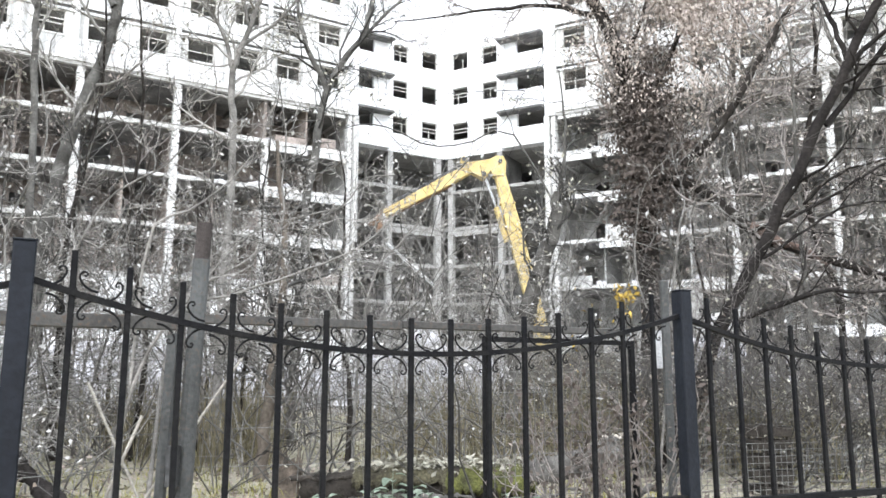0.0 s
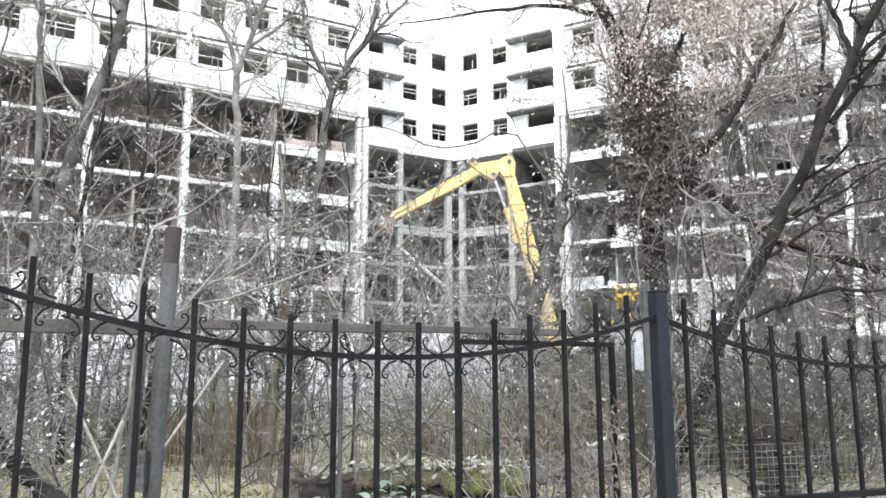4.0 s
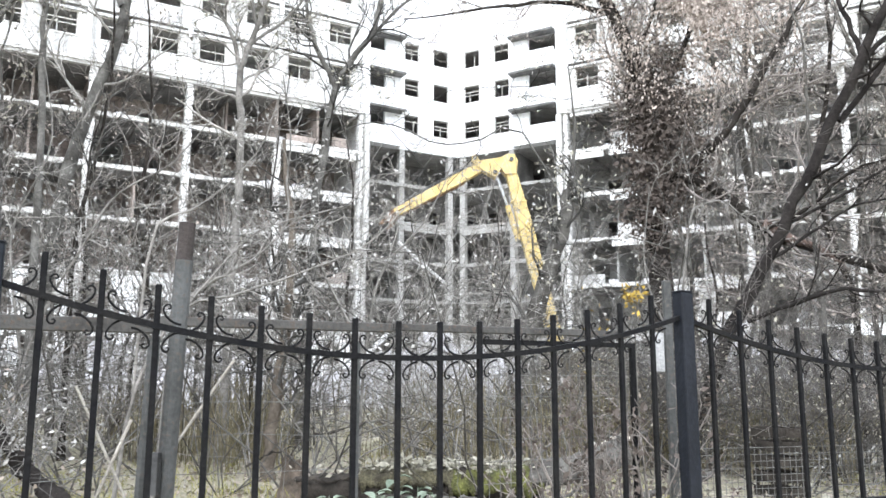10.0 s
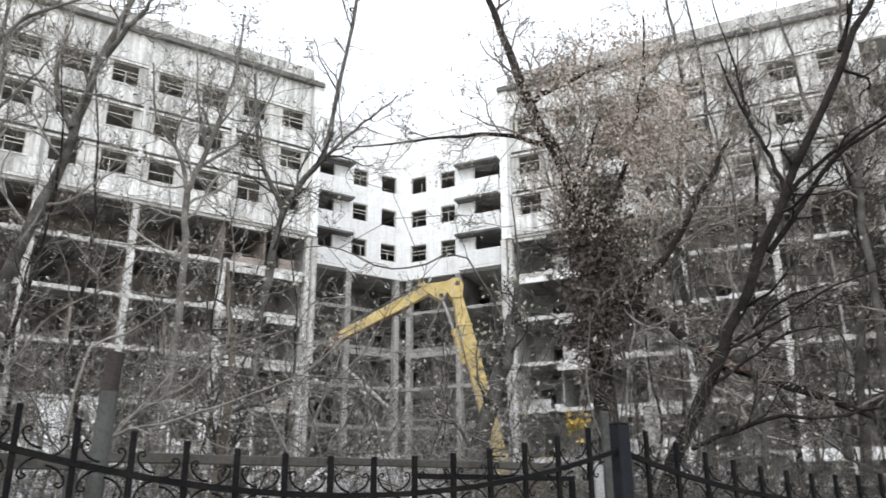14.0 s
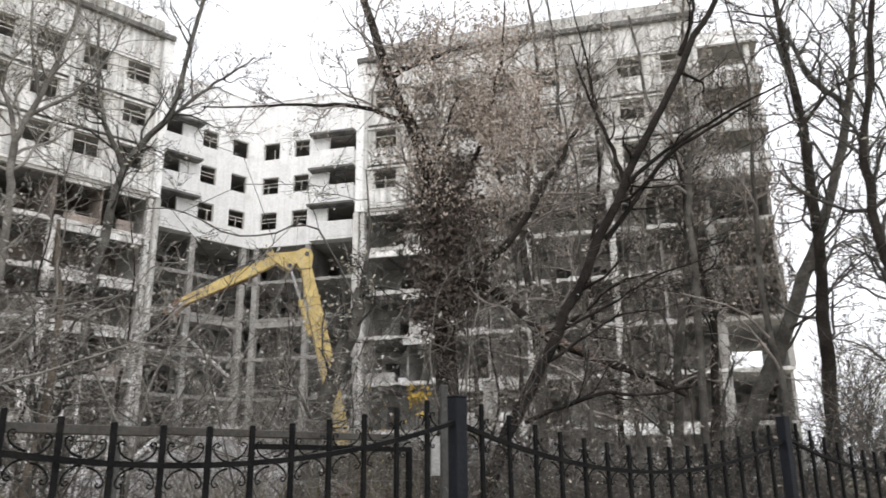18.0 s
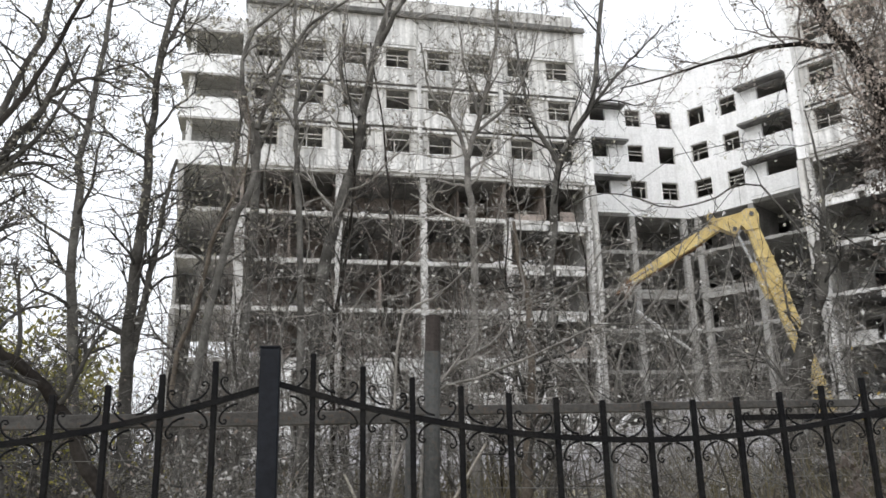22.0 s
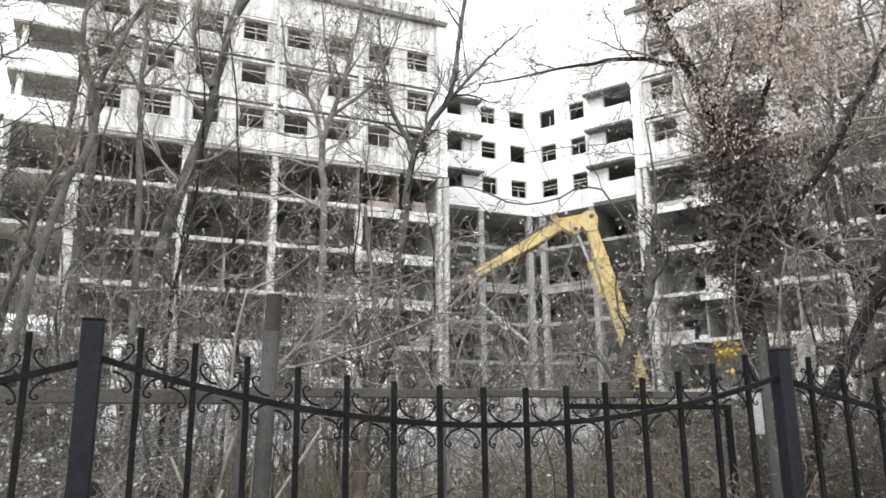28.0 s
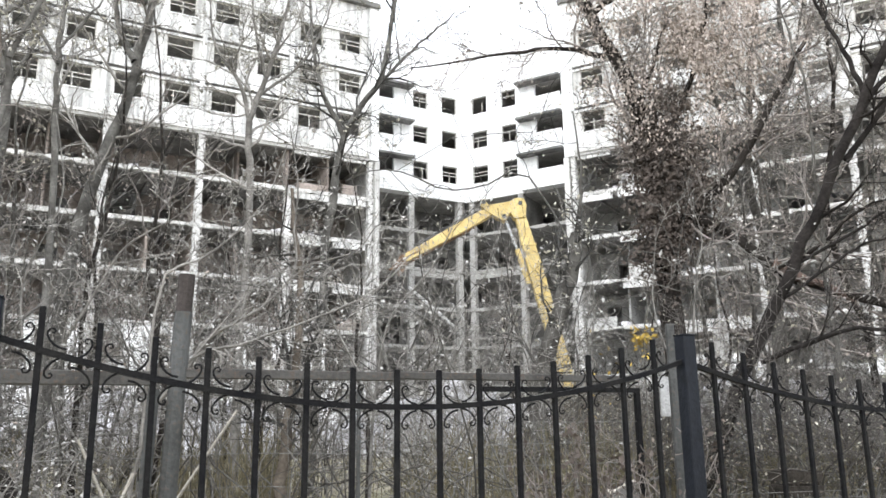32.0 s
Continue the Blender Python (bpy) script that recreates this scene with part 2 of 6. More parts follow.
# ---- mesh helpers ----
def fast_mesh(name, co, quads):
    me = bpy.data.meshes.new(name)
    co, quads = np.asarray(co, np.float32), np.asarray(quads, np.int32)
    me.vertices.add(len(co))
    me.vertices.foreach_set("co", co.ravel())
    k = quads.shape[1]
    me.loops.add(quads.size)
    me.loops.foreach_set("vertex_index", quads.ravel())
    me.polygons.add(len(quads))
    me.polygons.foreach_set("loop_start", np.arange(0, quads.size, k, dtype=np.int32))
    me.update(calc_edges=True)
    return me


def part_mesh(name, me, material, parent=None, label="", m=None):
    if material is not None and not me.materials:
        me.materials.append(material)
    ob = new(name, me)
    ob.parent = parent
    if m is not None:
        ob.matrix_basis = m
    if label:
        ob["label"] = label
    return ob


def part(name, bm, material, parent=None, label="", m=None, smooth=False):
    """Links a bmesh as one mesh object under a thing or a part."""
    me = bpy.data.meshes.new(name)
    bmesh.ops.recalc_face_normals(bm, faces=bm.faces)
    bm.to_mesh(me)
    bm.free()
    if smooth:
        me.shade_smooth()
    return part_mesh(name, me, material, parent, label, m)


def thing(name, label, category, group="", m=None, kind=""):
    ob = new(name)
    if m is not None:
        ob.matrix_basis = m
    return tagged(ob, label, category, group, kind)


def add_box(bm, x0, x1, y0, y1, z0, z1, bevel=0.0, m=None):
    r = bmesh.ops.create_cube(bm, size=1)
    for v in r["verts"]:
        v.co = Vector((x0 + (v.co.x + 0.5) * (x1 - x0), y0 + (v.co.y + 0.5) * (y1 - y0), z0 + (v.co.z + 0.5) * (z1 - z0)))
    if bevel:
        es = list({e for v in r["verts"] for e in v.link_edges})
        r2 = bmesh.ops.bevel(bm, geom=es, offset=bevel, segments=1, affect="EDGES", profile=0.5)
        vs = list({v for f in r2["faces"] for v in f.verts})
    else:
        vs = r["verts"]
    if m is not None:
        bmesh.ops.transform(bm, matrix=m, verts=vs)
    return vs


def box_part(name, dims, material, parent, label="", bevel=0.0, m=None):
    bm = bmesh.new()
    add_box(bm, *dims, bevel=bevel, m=m)
    return part(name, bm, material, parent, label)


def rod(bm, a, b, r, sides=8, r2=None):
    a, b = Vector(a), Vector(b)
    d = b - a
    g = bmesh.ops.create_cone(bm, cap_ends=True, segments=sides, radius1=r, radius2=r if r2 is None else r2, depth=d.length)
    bmesh.ops.transform(bm, matrix=Matrix.Translation((a + b) / 2) @ d.to_track_quat("Z", "Y").to_matrix().to_4x4(), verts=g["verts"])


def tubes(polys, sides):
    """Tapered tubes along polylines: (points, radii) -> vertices and quads."""
    co, qs, base = [], [], 0
    groups = {}
    for p, r in polys:
        groups.setdefault(len(p), []).append((p, r))
    ang = np.arange(sides) * 2 * np.pi / sides
    for n, g in groups.items():
        P = np.array([q[0] for q in g], float)
        R = np.array([q[1] for q in g], float)
        T = np.gradient(P, axis=1)
        T /= np.linalg.norm(T, axis=2, keepdims=True) + 1e-9
        ref = np.eye(3)[np.argmin(np.abs(P[:, -1] - P[:, 0]), axis=1)][:, None, :] + np.zeros_like(T)
        U = np.cross(T, ref)
        U /= np.linalg.norm(U, axis=2, keepdims=True) + 1e-9
        W = np.cross(T, U)
        V = P[:, :, None, :] + R[:, :, None, None] * (np.cos(ang)[:, None] * U[:, :, None, :] + np.sin(ang)[:, None] * W[:, :, None, :])
        co.append(V.reshape(-1, 3))
        k = np.arange(len(g))[:, None, None] * n * sides
        i = np.arange(n - 1)[None, :, None] * sides
        j = np.arange(sides)[None, None, :]
        j2 = (j + 1) % sides
        q = np.stack([k + i + j, k + i + j2, k + i + sides + j2, k + i + sides + j], -1).reshape(-1, 4) + base
        qs.append(q)
        base += V.reshape(-1, 3).shape[0]
    return np.concatenate(co), np.concatenate(qs)


def join_tubes(sets):
    co, qs, base = [], [], 0
    for c, q in sets:
        co.append(c)
        qs.append(q + base)
        base += len(c)
    return np.concatenate(co), np.concatenate(qs)


def leaf_quads(pos, size, rng, flat=0.0, hang=0.4):
    """Folded diamond leaves at the given places."""
    n = len(pos)
    a = rng.normal(size=(n, 3))
    a[:, 2] -= hang
    if flat:
        a[:, 2] *= 1 - flat
    a /= np.linalg.norm(a, axis=1, keepdims=True)
    b = np.cross(a, rng.normal(size=(n, 3)))
    if flat:
        b[:, 2] *= 1 - flat
    b /= np.linalg.norm(b, axis=1, keepdims=True)
    s = size * rng.uniform(0.6, 1.4, (n, 1))
    c = np.cross(a, b)
    p = np.asarray(pos)
    co = np.stack([p, p + a * s * 0.55 + b * s * 0.27 + c * s * 0.14, p + a * s * 1.1, p + a * s * 0.55 - b * s * 0.27 + c * s * 0.14], 1)
    return co.reshape(-1, 3), np.arange(4 * n).reshape(-1, 4)


# ---- ground ----
def ground():
    n = 90
    g = np.linspace(-1, 1, n)
    x = np.sign(g) * np.abs(g) ** 3 * 2200
    X, Y = np.meshgrid(x, x + 14, indexing="ij")
    Z = np.array([[noise.noise((a * 0.15, b * 0.15, 3)) * 0.10 + noise.noise((a * 0.6, b * 0.6, 9)) * 0.04 for b in x + 14] for a in x])
    Z = np.where(Y < 6, Z * 0.3, Z)
    co = np.stack([X, Y, Z], -1).reshape(-1, 3)
    i, j = np.meshgrid(np.arange(n - 1), np.arange(n - 1), indexing="ij")
    a = (i * n + j).ravel()
    me = fast_mesh("ground", co, np.stack([a, a + n, a + n + 1, a + 1], 1))
    me.shade_smooth()
    ob = part_mesh("ground", me, EARTH)
    tagged(ob, "brown earth strewn with fallen leaves and grass", "ground", kind="structure")


ground()

# ---- the derelict building ----
STOREY = 3.25
LEVEL = [8.1 + STOREY * k for k in range(8)]  # floors of the open storeys 0-3 and the windowed storeys 4-6; 7: roof slab
COLUMNS = [0.25, 6.4, 12.4, 18.2, 24.6]
WING_END = 28.8
ROOF = 33.4


def frame_of(origin, along):
    """Matrix of a facade: x along it, y into the building, z up."""
    a = Vector((along[0], along[1], 0)).normalized()
    away = Vector((-a.y, a.x, 0))
    if away.y < 0:
        away = -away
    m = Matrix.Identity(4)
    for i in range(3):
        m[i][0], m[i][1], m[i][3] = a[i], away[i], (origin[0], origin[1], 0)[i]
    return m


def fbox(name, m, dims, material, parent, label=""):
    """A box in facade coordinates, as a part."""
    bm = bmesh.new()
    add_box(bm, *dims, m=m)
    return part(name, bm, material, parent, label)


def rough_slab(name, m, w0, w1, d0, d1, z0, z1, material, parent, rng, bite=0.08):
    """A floor slab with a chipped front edge."""
    n = max(4, int((w1 - w0) / 0.35))
    bm = bmesh.new()
    rows = []
    for i in range(n + 1):
        w = w0 + (w1 - w0) * i / n
        j = max(0.0, rng.gauss(0, bite))
        up = max(0.0, rng.gauss(0, bite * 0.5))
        rows.append([bm.verts.new(m @ Vector(v)) for v in ((w, d0 + j, z0 + up), (w, d0 + j * 0.4, z1 - up * 0.6), (w, d1, z1), (w, d1, z0))])
    for a, b in zip(rows, rows[1:]):
        for k in range(4):
            bm.faces.new((a[k], a[(k + 1) % 4], b[(k + 1) % 4], b[k]))
    bm.faces.new(rows[0])
    bm.faces.new(rows[-1])
    return part(name, bm, material, parent)


def window_frame(m, w0, w1, z0, z1, parent, rng, d=0.16):
    """What is left of a window: casing, double transom, a mullion here and there."""
    bm = bmesh.new()
    t = 0.07
    add_box(bm, w0, w1, d, d + 0.1, z0, z0 + t, m=m)
    add_box(bm, w0, w1, d, d + 0.1, z1 - t, z1, m=m)
    add_box(bm, w0, w0 + t, d, d + 0.1, z0 + t, z1 - t, m=m)
    add_box(bm, w1 - t, w1, d, d + 0.1, z0 + t, z1 - t, m=m)
    f = part("window_frame", bm, OLD_FRAME, parent)
    zt = z0 + (z1 - z0) * 0.62
    if rng.random() < 0.85:
        fbox("transom", m, (w0 + t, w1 - t, d + 0.01, d + 0.08, zt, zt + 0.07), OLD_FRAME, f)
    if rng.random() < 0.45:
        fbox("transom", m, (w0 + t, w1 - t, d + 0.01, d + 0.08, zt - 0.3, zt - 0.24), OLD_FRAME, f)
    if rng.random() < 0.4:
        c = w0 + (w1 - w0) * rng.choice((0.35, 0.5, 0.65))
        fbox("mullion", m, (c - 0.03, c + 0.03, d + 0.01, d + 0.08, z0 + t, zt), OLD_FRAME, f)
    return f


def inner_walls(m, z0, z1, w0, w1, parent, rng, depth=5.6, step=3.1, material=None):
    """The corridor wall behind the rooms, with door holes."""
    material = material or INNER
    w = w0
    while w < w1 - 0.3:
        e = min(w + step, w1)
        if rng.random() < 0.9:
            gap = rng.uniform(0.9, 1.3)
            c = rng.uniform(w + 0.3, max(w + 0.31, e - gap - 0.3))
            if e - w > gap + 0.6 and rng.random() < 0.75:
                bm = bmesh.new()
                add_box(bm, w, c, depth, depth + 0.2, z0, z1, m=m)
                add_box(bm, c + gap, e, depth, depth + 0.2, z0, z1, m=m)
                add_box(bm, c, c + gap, depth, depth + 0.2, z0 + 2.1, z1, m=m)
                part("corridor_wall", bm, material, parent)
            else:
                fbox("corridor_wall", m, (w, e, depth, depth + 0.2, z0, z1), material, parent)
        w = e


def wing(origin, along, seed, infill, inside):
    rng = random.Random(seed)
    m = frame_of(origin, along)
    b = thing("building_wing", "derelict white concrete hospital wing with stripped open floors", "building", "hospital wings")
    deep = 14.0
    # floor slabs
    for k in range(-2, 8):
        z = 8.1 + STOREY * k
        rough_slab("floor_slab", m, 0, WING_END - 0.2, 0.0 if k <= 4 else 0.32, deep, z - 0.28, z, SLAB, b, rng, 0.09 if k < 4 else 0.0)
    # end walls, rear wall, roof
    for w0, w1 in ((-0.3, 0.0), (WING_END - 0.2, WING_END)):
        if w1 < 1:
            for z0, z1 in ((0, 21.1 - 0.28), (21.1 - 0.28, ROOF)):
                fbox("end_wall", m, (w0, w1, 0.05, deep, z0, z1), PLASTER_CLEAN if z0 else CONCRETE, b)
        else:
            fbox("end_wall", m, (w0, w1, 2.2, deep, 0, ROOF - 1.4), CONCRETE, b)
    for k in range(-2, 7):
        z = 8.1 + STOREY * k
        w1 = WING_END if k != 0 else 24.6
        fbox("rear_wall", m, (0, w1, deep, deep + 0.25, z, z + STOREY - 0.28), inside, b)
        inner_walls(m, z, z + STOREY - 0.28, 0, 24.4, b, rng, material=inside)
        for c in COLUMNS[1:]:
            if rng.random() < 0.8:
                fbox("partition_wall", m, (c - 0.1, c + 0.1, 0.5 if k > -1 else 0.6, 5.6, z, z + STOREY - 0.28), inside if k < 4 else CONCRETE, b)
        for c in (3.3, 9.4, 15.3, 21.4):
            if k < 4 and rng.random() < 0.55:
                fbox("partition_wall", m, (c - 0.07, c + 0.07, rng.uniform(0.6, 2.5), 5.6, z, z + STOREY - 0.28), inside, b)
    # columns of the open storeys
    for k in range(-1, 4):
        z = LEVEL[0] + STOREY * k
        for i, c in enumerate(COLUMNS):
            if (i, k) in ((1, 3), (4, 3)) and rng.random() < 0.5:
                continue
            half = (0.16, 0.22, 0.22, 0.22, 0.30)[i]
            bm = bmesh.new()
            rings, top = [], z + STOREY - 0.28
            for q in range(12):
                za, zb = z + (top - z) * q / 12, z + (top - z) * (q + 1) / 12
                j = rng.uniform(-0.03, 0.03)
                tooth = rng.choice((0.0, 0.0, 0.12, 0.16)) if half < 0.25 else 0.03
                side = rng.random() < 0.6
                for zz, inset in ((za, 0.02), (za + 0.02, tooth), (za + 0.11, tooth), (za + 0.12, 0.0), (zb - 0.02, 0.0), (zb, 0.02)):
                    l2, r2 = (half - inset, half) if side else (half, half - inset)
                    rings.append([bm.verts.new(m @ Vector(v)) for v in ((c - l2 + j, 0.03, zz), (c + r2 + j, 0.03, zz), (c + r2 + j, 0.5, zz), (c - l2 + j, 0.5, zz))])
            for r0, r1 in zip(rings, rings[1:]):
                for e in range(4):
                    bm.faces.new((r0[e], r0[(e + 1) % 4], r1[(e + 1) % 4], r1[e]))
            bm.faces.new(rings[0])
            bm.faces.new(rings[-1])
            part("column", bm, CONCRETE if i == 4 and infill is not PLASTER_CLEAN else SLAB, b, "pale concrete column with chipped edges")
    # ribs under the open floors and bent steel hanging from their edges
    for k in range(0, 5):
        z = LEVEL[k] - 0.28
        for c in (1.7, 3.2, 4.8, 7.9, 9.4, 10.9, 13.8, 15.3, 16.8, 19.8, 21.4, 23.0):
            # ribs coloured dark, as the ceiling between them lies in shade
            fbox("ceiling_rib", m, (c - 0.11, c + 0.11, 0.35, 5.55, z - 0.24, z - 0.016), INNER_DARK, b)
        # added sheet that paints shade on the slab's underside
        fbox("ceiling_panel", m, (0.3, 24.3, 0.3, 5.55, z - 0.012, z - 0.004), INNER_DARK, b, "dark sheet painting shade under the slab")
        for i in range(9):
            w = rng.uniform(0.6, 24.2)
            bm = bmesh.new()
            p = Vector((w, rng.uniform(0.02, 0.25), z + 0.1))
            for j in range(3):
                q = p + Vector((rng.uniform(-0.22, 0.22), rng.uniform(-0.12, 0.08), -rng.uniform(0.15, 0.4)))
                rod(bm, m @ p, m @ q, 0.022, 4)
                p = q
            part("bent_bar", bm, RUST, b)
    # scraps of facade still hanging on the open storeys
    for k in range(0, 4):
        for w0, w1 in ((0.6, 3.0), (3.4, 6.1)):
            z = LEVEL[k]
            if rng.random() < 0.7:
                fbox("facade_panel", m, (w0, w1, 0.1, 0.3, z + 2.55, z + STOREY - 0.28), PLASTER, b)
            if rng.random() < 0.45:
                fbox("facade_panel", m, (w0 + rng.uniform(0, 0.8), w1 - rng.uniform(0, 0.8), 0.1, 0.3, z, z + rng.uniform(0.4, 0.9)), inside, b)
    # fallen blocks on the slab edges
    for k in range(0, 4):
        for i in range(16):
            w, z = rng.uniform(0.5, 24), LEVEL[k]
            s = rng.uniform(0.12, 0.4)
            fbox("debris_block", m @ pose(w, rng.uniform(0.3, 1.6), z, 0, 0, rng.uniform(0, 90)), (-s, s, -s * 0.6, s * 0.6, 0, s * rng.uniform(0.3, 0.9)), RUBBLE, b)
    # windowed storeys
    first, last, n = 0.45, 24.75, 8
    mod = (last - first) / n
    for k in (4, 5, 6):
        z = LEVEL[k]
        for i in range(n):
            a, e = first + i * mod, first + (i + 1) * mod
            c, hw = (a + e) / 2, 0.88
            fbox("spandrel_panel", m, (a + 0.01, e - 0.01, -0.02, 0.28, z + 0.04, z + 1.22), PLASTER, b)
            fbox("window_sill", m, (c - hw - 0.12, c + hw + 0.12, -0.1, 0.2, z + 1.22, z + 1.28), PLASTER_CLEAN, b)
            fbox("pier_panel", m, (a + 0.01, c - hw, 0.06, 0.3, z + 1.22, z + 2.88), PIER, b)
            fbox("pier_panel", m, (c + hw, e - 0.01, 0.06, 0.3, z + 1.22, z + 2.88), PIER, b)
            fbox("lintel_panel", m, (a + 0.01, e - 0.01, -0.08, 0.3, z + 2.88, z + 3.04), PLASTER, b)
            window_frame(m, c - hw, c + hw, z + 1.28, z + 2.88, b, rng)
        # the groove's shade is painted as a black strip
        fbox("groove_shade", m, (first, last, 0.08, 0.31, z + 3.04, z + 3.29), ROOF_AND_SHADE, b, "black strip painting shade in the groove between storeys")
    for i in range(0, n + 1, 2):
        w = first + i * mod
        fbox("pilaster", m, (w - 0.14, w + 0.14, -0.2, 0.05, LEVEL[4] - 0.1, LEVEL[7] + 0.3), PLASTER, b)
    fbox("bottom_ledge", m, (first, last, -0.12, 0.3, LEVEL[4] - 0.22, LEVEL[4] - 0.02), SLAB, b)
    # recess coloured black for a dark line in the ledge
    fbox("drip_groove", m, (first, last, 0.1, 0.3, LEVEL[4] - 0.30, LEVEL[4] - 0.22), ROOF_AND_SHADE, b)
    fbox("bottom_ledge", m, (first, last, -0.04, 0.3, LEVEL[4] - 0.46, LEVEL[4] - 0.30), CONCRETE, b)
    # parapet and dark cornice
    for i in range(n):
        a, e = first + i * mod, first + (i + 1) * mod
        fbox("parapet_panel", m, (a + 0.01, e - 0.01, 0.0, 0.28, LEVEL[7] - 0.1, ROOF - 0.45), PLASTER, b)
    fbox("cornice", m, (-0.3, last + 0.1, -0.4, 1.2, ROOF - 0.45, ROOF - 0.1), CORNICE_AND_SHADE, b, "dark grey roof cornice")
    for i in range(n):
        a, e = first + i * mod, first + (i + 1) * mod
        fbox("roof_parapet", m, (a + 0.01, e - 0.01, 0.1, 0.4, ROOF - 0.1, ROOF + 1.1), PIER, b)
    # corner pier at the inner end
    fbox("corner_pier", m, (-0.3, 0.45, -0.16, 0.4, LEVEL[4] - 0.4, ROOF - 0.45), PLASTER_CLEAN, b)
    fbox("corner_pier", m, (-0.42, -0.05, -0.1, 0.4, LEVEL[1], LEVEL[4] - 0.42), PIER, b)
    # loggia stack at the outer end
    for k in (4, 5, 6):
        z = LEVEL[k]
        bm = bmesh.new()
        add_box(bm, last, WING_END, -0.05, 0.12, z - 0.4, z + 1.22, bevel=0.02, m=m)
        add_box(bm, WING_END - 0.14, WING_END + 0.02, 0.122, 2.2, z - 0.4, z + 1.22, m=m)
        part("loggia_parapet", bm, PLASTER_CLEAN, b, "smooth white loggia parapet")
        fbox("loggia_ceiling", m, (last, WING_END + 0.1, -0.15, 2.4, z + 2.8, z + 2.95), CONCRETE, b)
        fbox("loggia_post", m, (WING_END - 0.8, WING_END - 0.45, 0.2, 0.5, z, z + 2.8), PLASTER, b)
        fbox("loggia_back_wall", m, (last, WING_END, 2.0, 2.2, z, z + 2.8), INNER_GREY, b)
        fbox("loggia_divider", m, (last - 0.15, last + 0.15, -0.08, 2.0, z - 0.4, z + 2.95), PLASTER, b)
    fbox("loggia_roof_band", m, (last, WING_END + 0.02, -0.05, 2.4, LEVEL[6] + 2.96, LEVEL[7] + 0.75), PLASTER_CLEAN, b)
    for k in range(0, 4):
        z = LEVEL[k]
        if rng.random() < 0.6:
            fbox("end_column", m, (WING_END - 0.5, WING_END - 0.15, 0.05, 0.4, z, z + STOREY - 0.28), CONCRETE, b)
    # lower storeys: white infill with windows
    for k, z0, z1 in ((0, 4.85, 7.82), (1, 1.6, 4.57)):
        for i in range(n):
            a, e = first + i * mod, first + (i + 1) * mod
            c = (a + e) / 2 + rng.uniform(-0.2, 0.2)
            if rng.random() < (0.25 if infill is PLASTER_CLEAN else 0.8):
                continue
            hw = rng.choice((0.6, 0.88, 0.88))
            fbox("infill_wall", m, (a, c - hw, 0.12, 0.35, z0, z1), infill, b)
            fbox("infill_wall", m, (c + hw, e, 0.12, 0.35, z0, z1), infill, b)
            fbox("infill_wall", m, (c - hw, c + hw, 0.12, 0.35, z0, z0 + 0.95), PLASTER, b)
            fbox("infill_wall", m, (c - hw, c + hw, 0.12, 0.35, z0 + 2.5, z1), PLASTER, b)
            window_frame(m, c - hw, c + hw, z0 + 0.95, z0 + 2.5, b, rng)
    fbox("plinth", m, (-0.3, WING_END, 0.0, 0.4, -0.3, 1.32), CONCRETE, b)
    return b


wing((-5.6, 55.57), (-0.868, -0.497), 3, PLASTER_CLEAN, INNER)
right_wing = wing((8.74, 55.42), (0.8695, -0.494), 4, CONCRETE, INNER_GREY)
side = frame_of((8.74, 55.42), (0.8695, -0.494))
# pale remains of the ground storeys at the outer end
fbox("edge_beam", side, (17.6, 22.6, -0.25, 0.1, 4.15, 4.84), PLASTER_CLEAN, right_wing, "broken white edge beam")
for w0, w1, z0, z1 in ((20.4, 20.9, 1.4, 4.15), (16.2, 17.1, 1.35, 2.9), (21.6, 23.0, 1.35, 2.3), (12.9, 13.6, 1.4, 3.2)):
    fbox("wall_stub", side, (w0, w1, -0.1, 0.25, z0, z1), PLASTER, right_wing, "stub of a broken white wall")


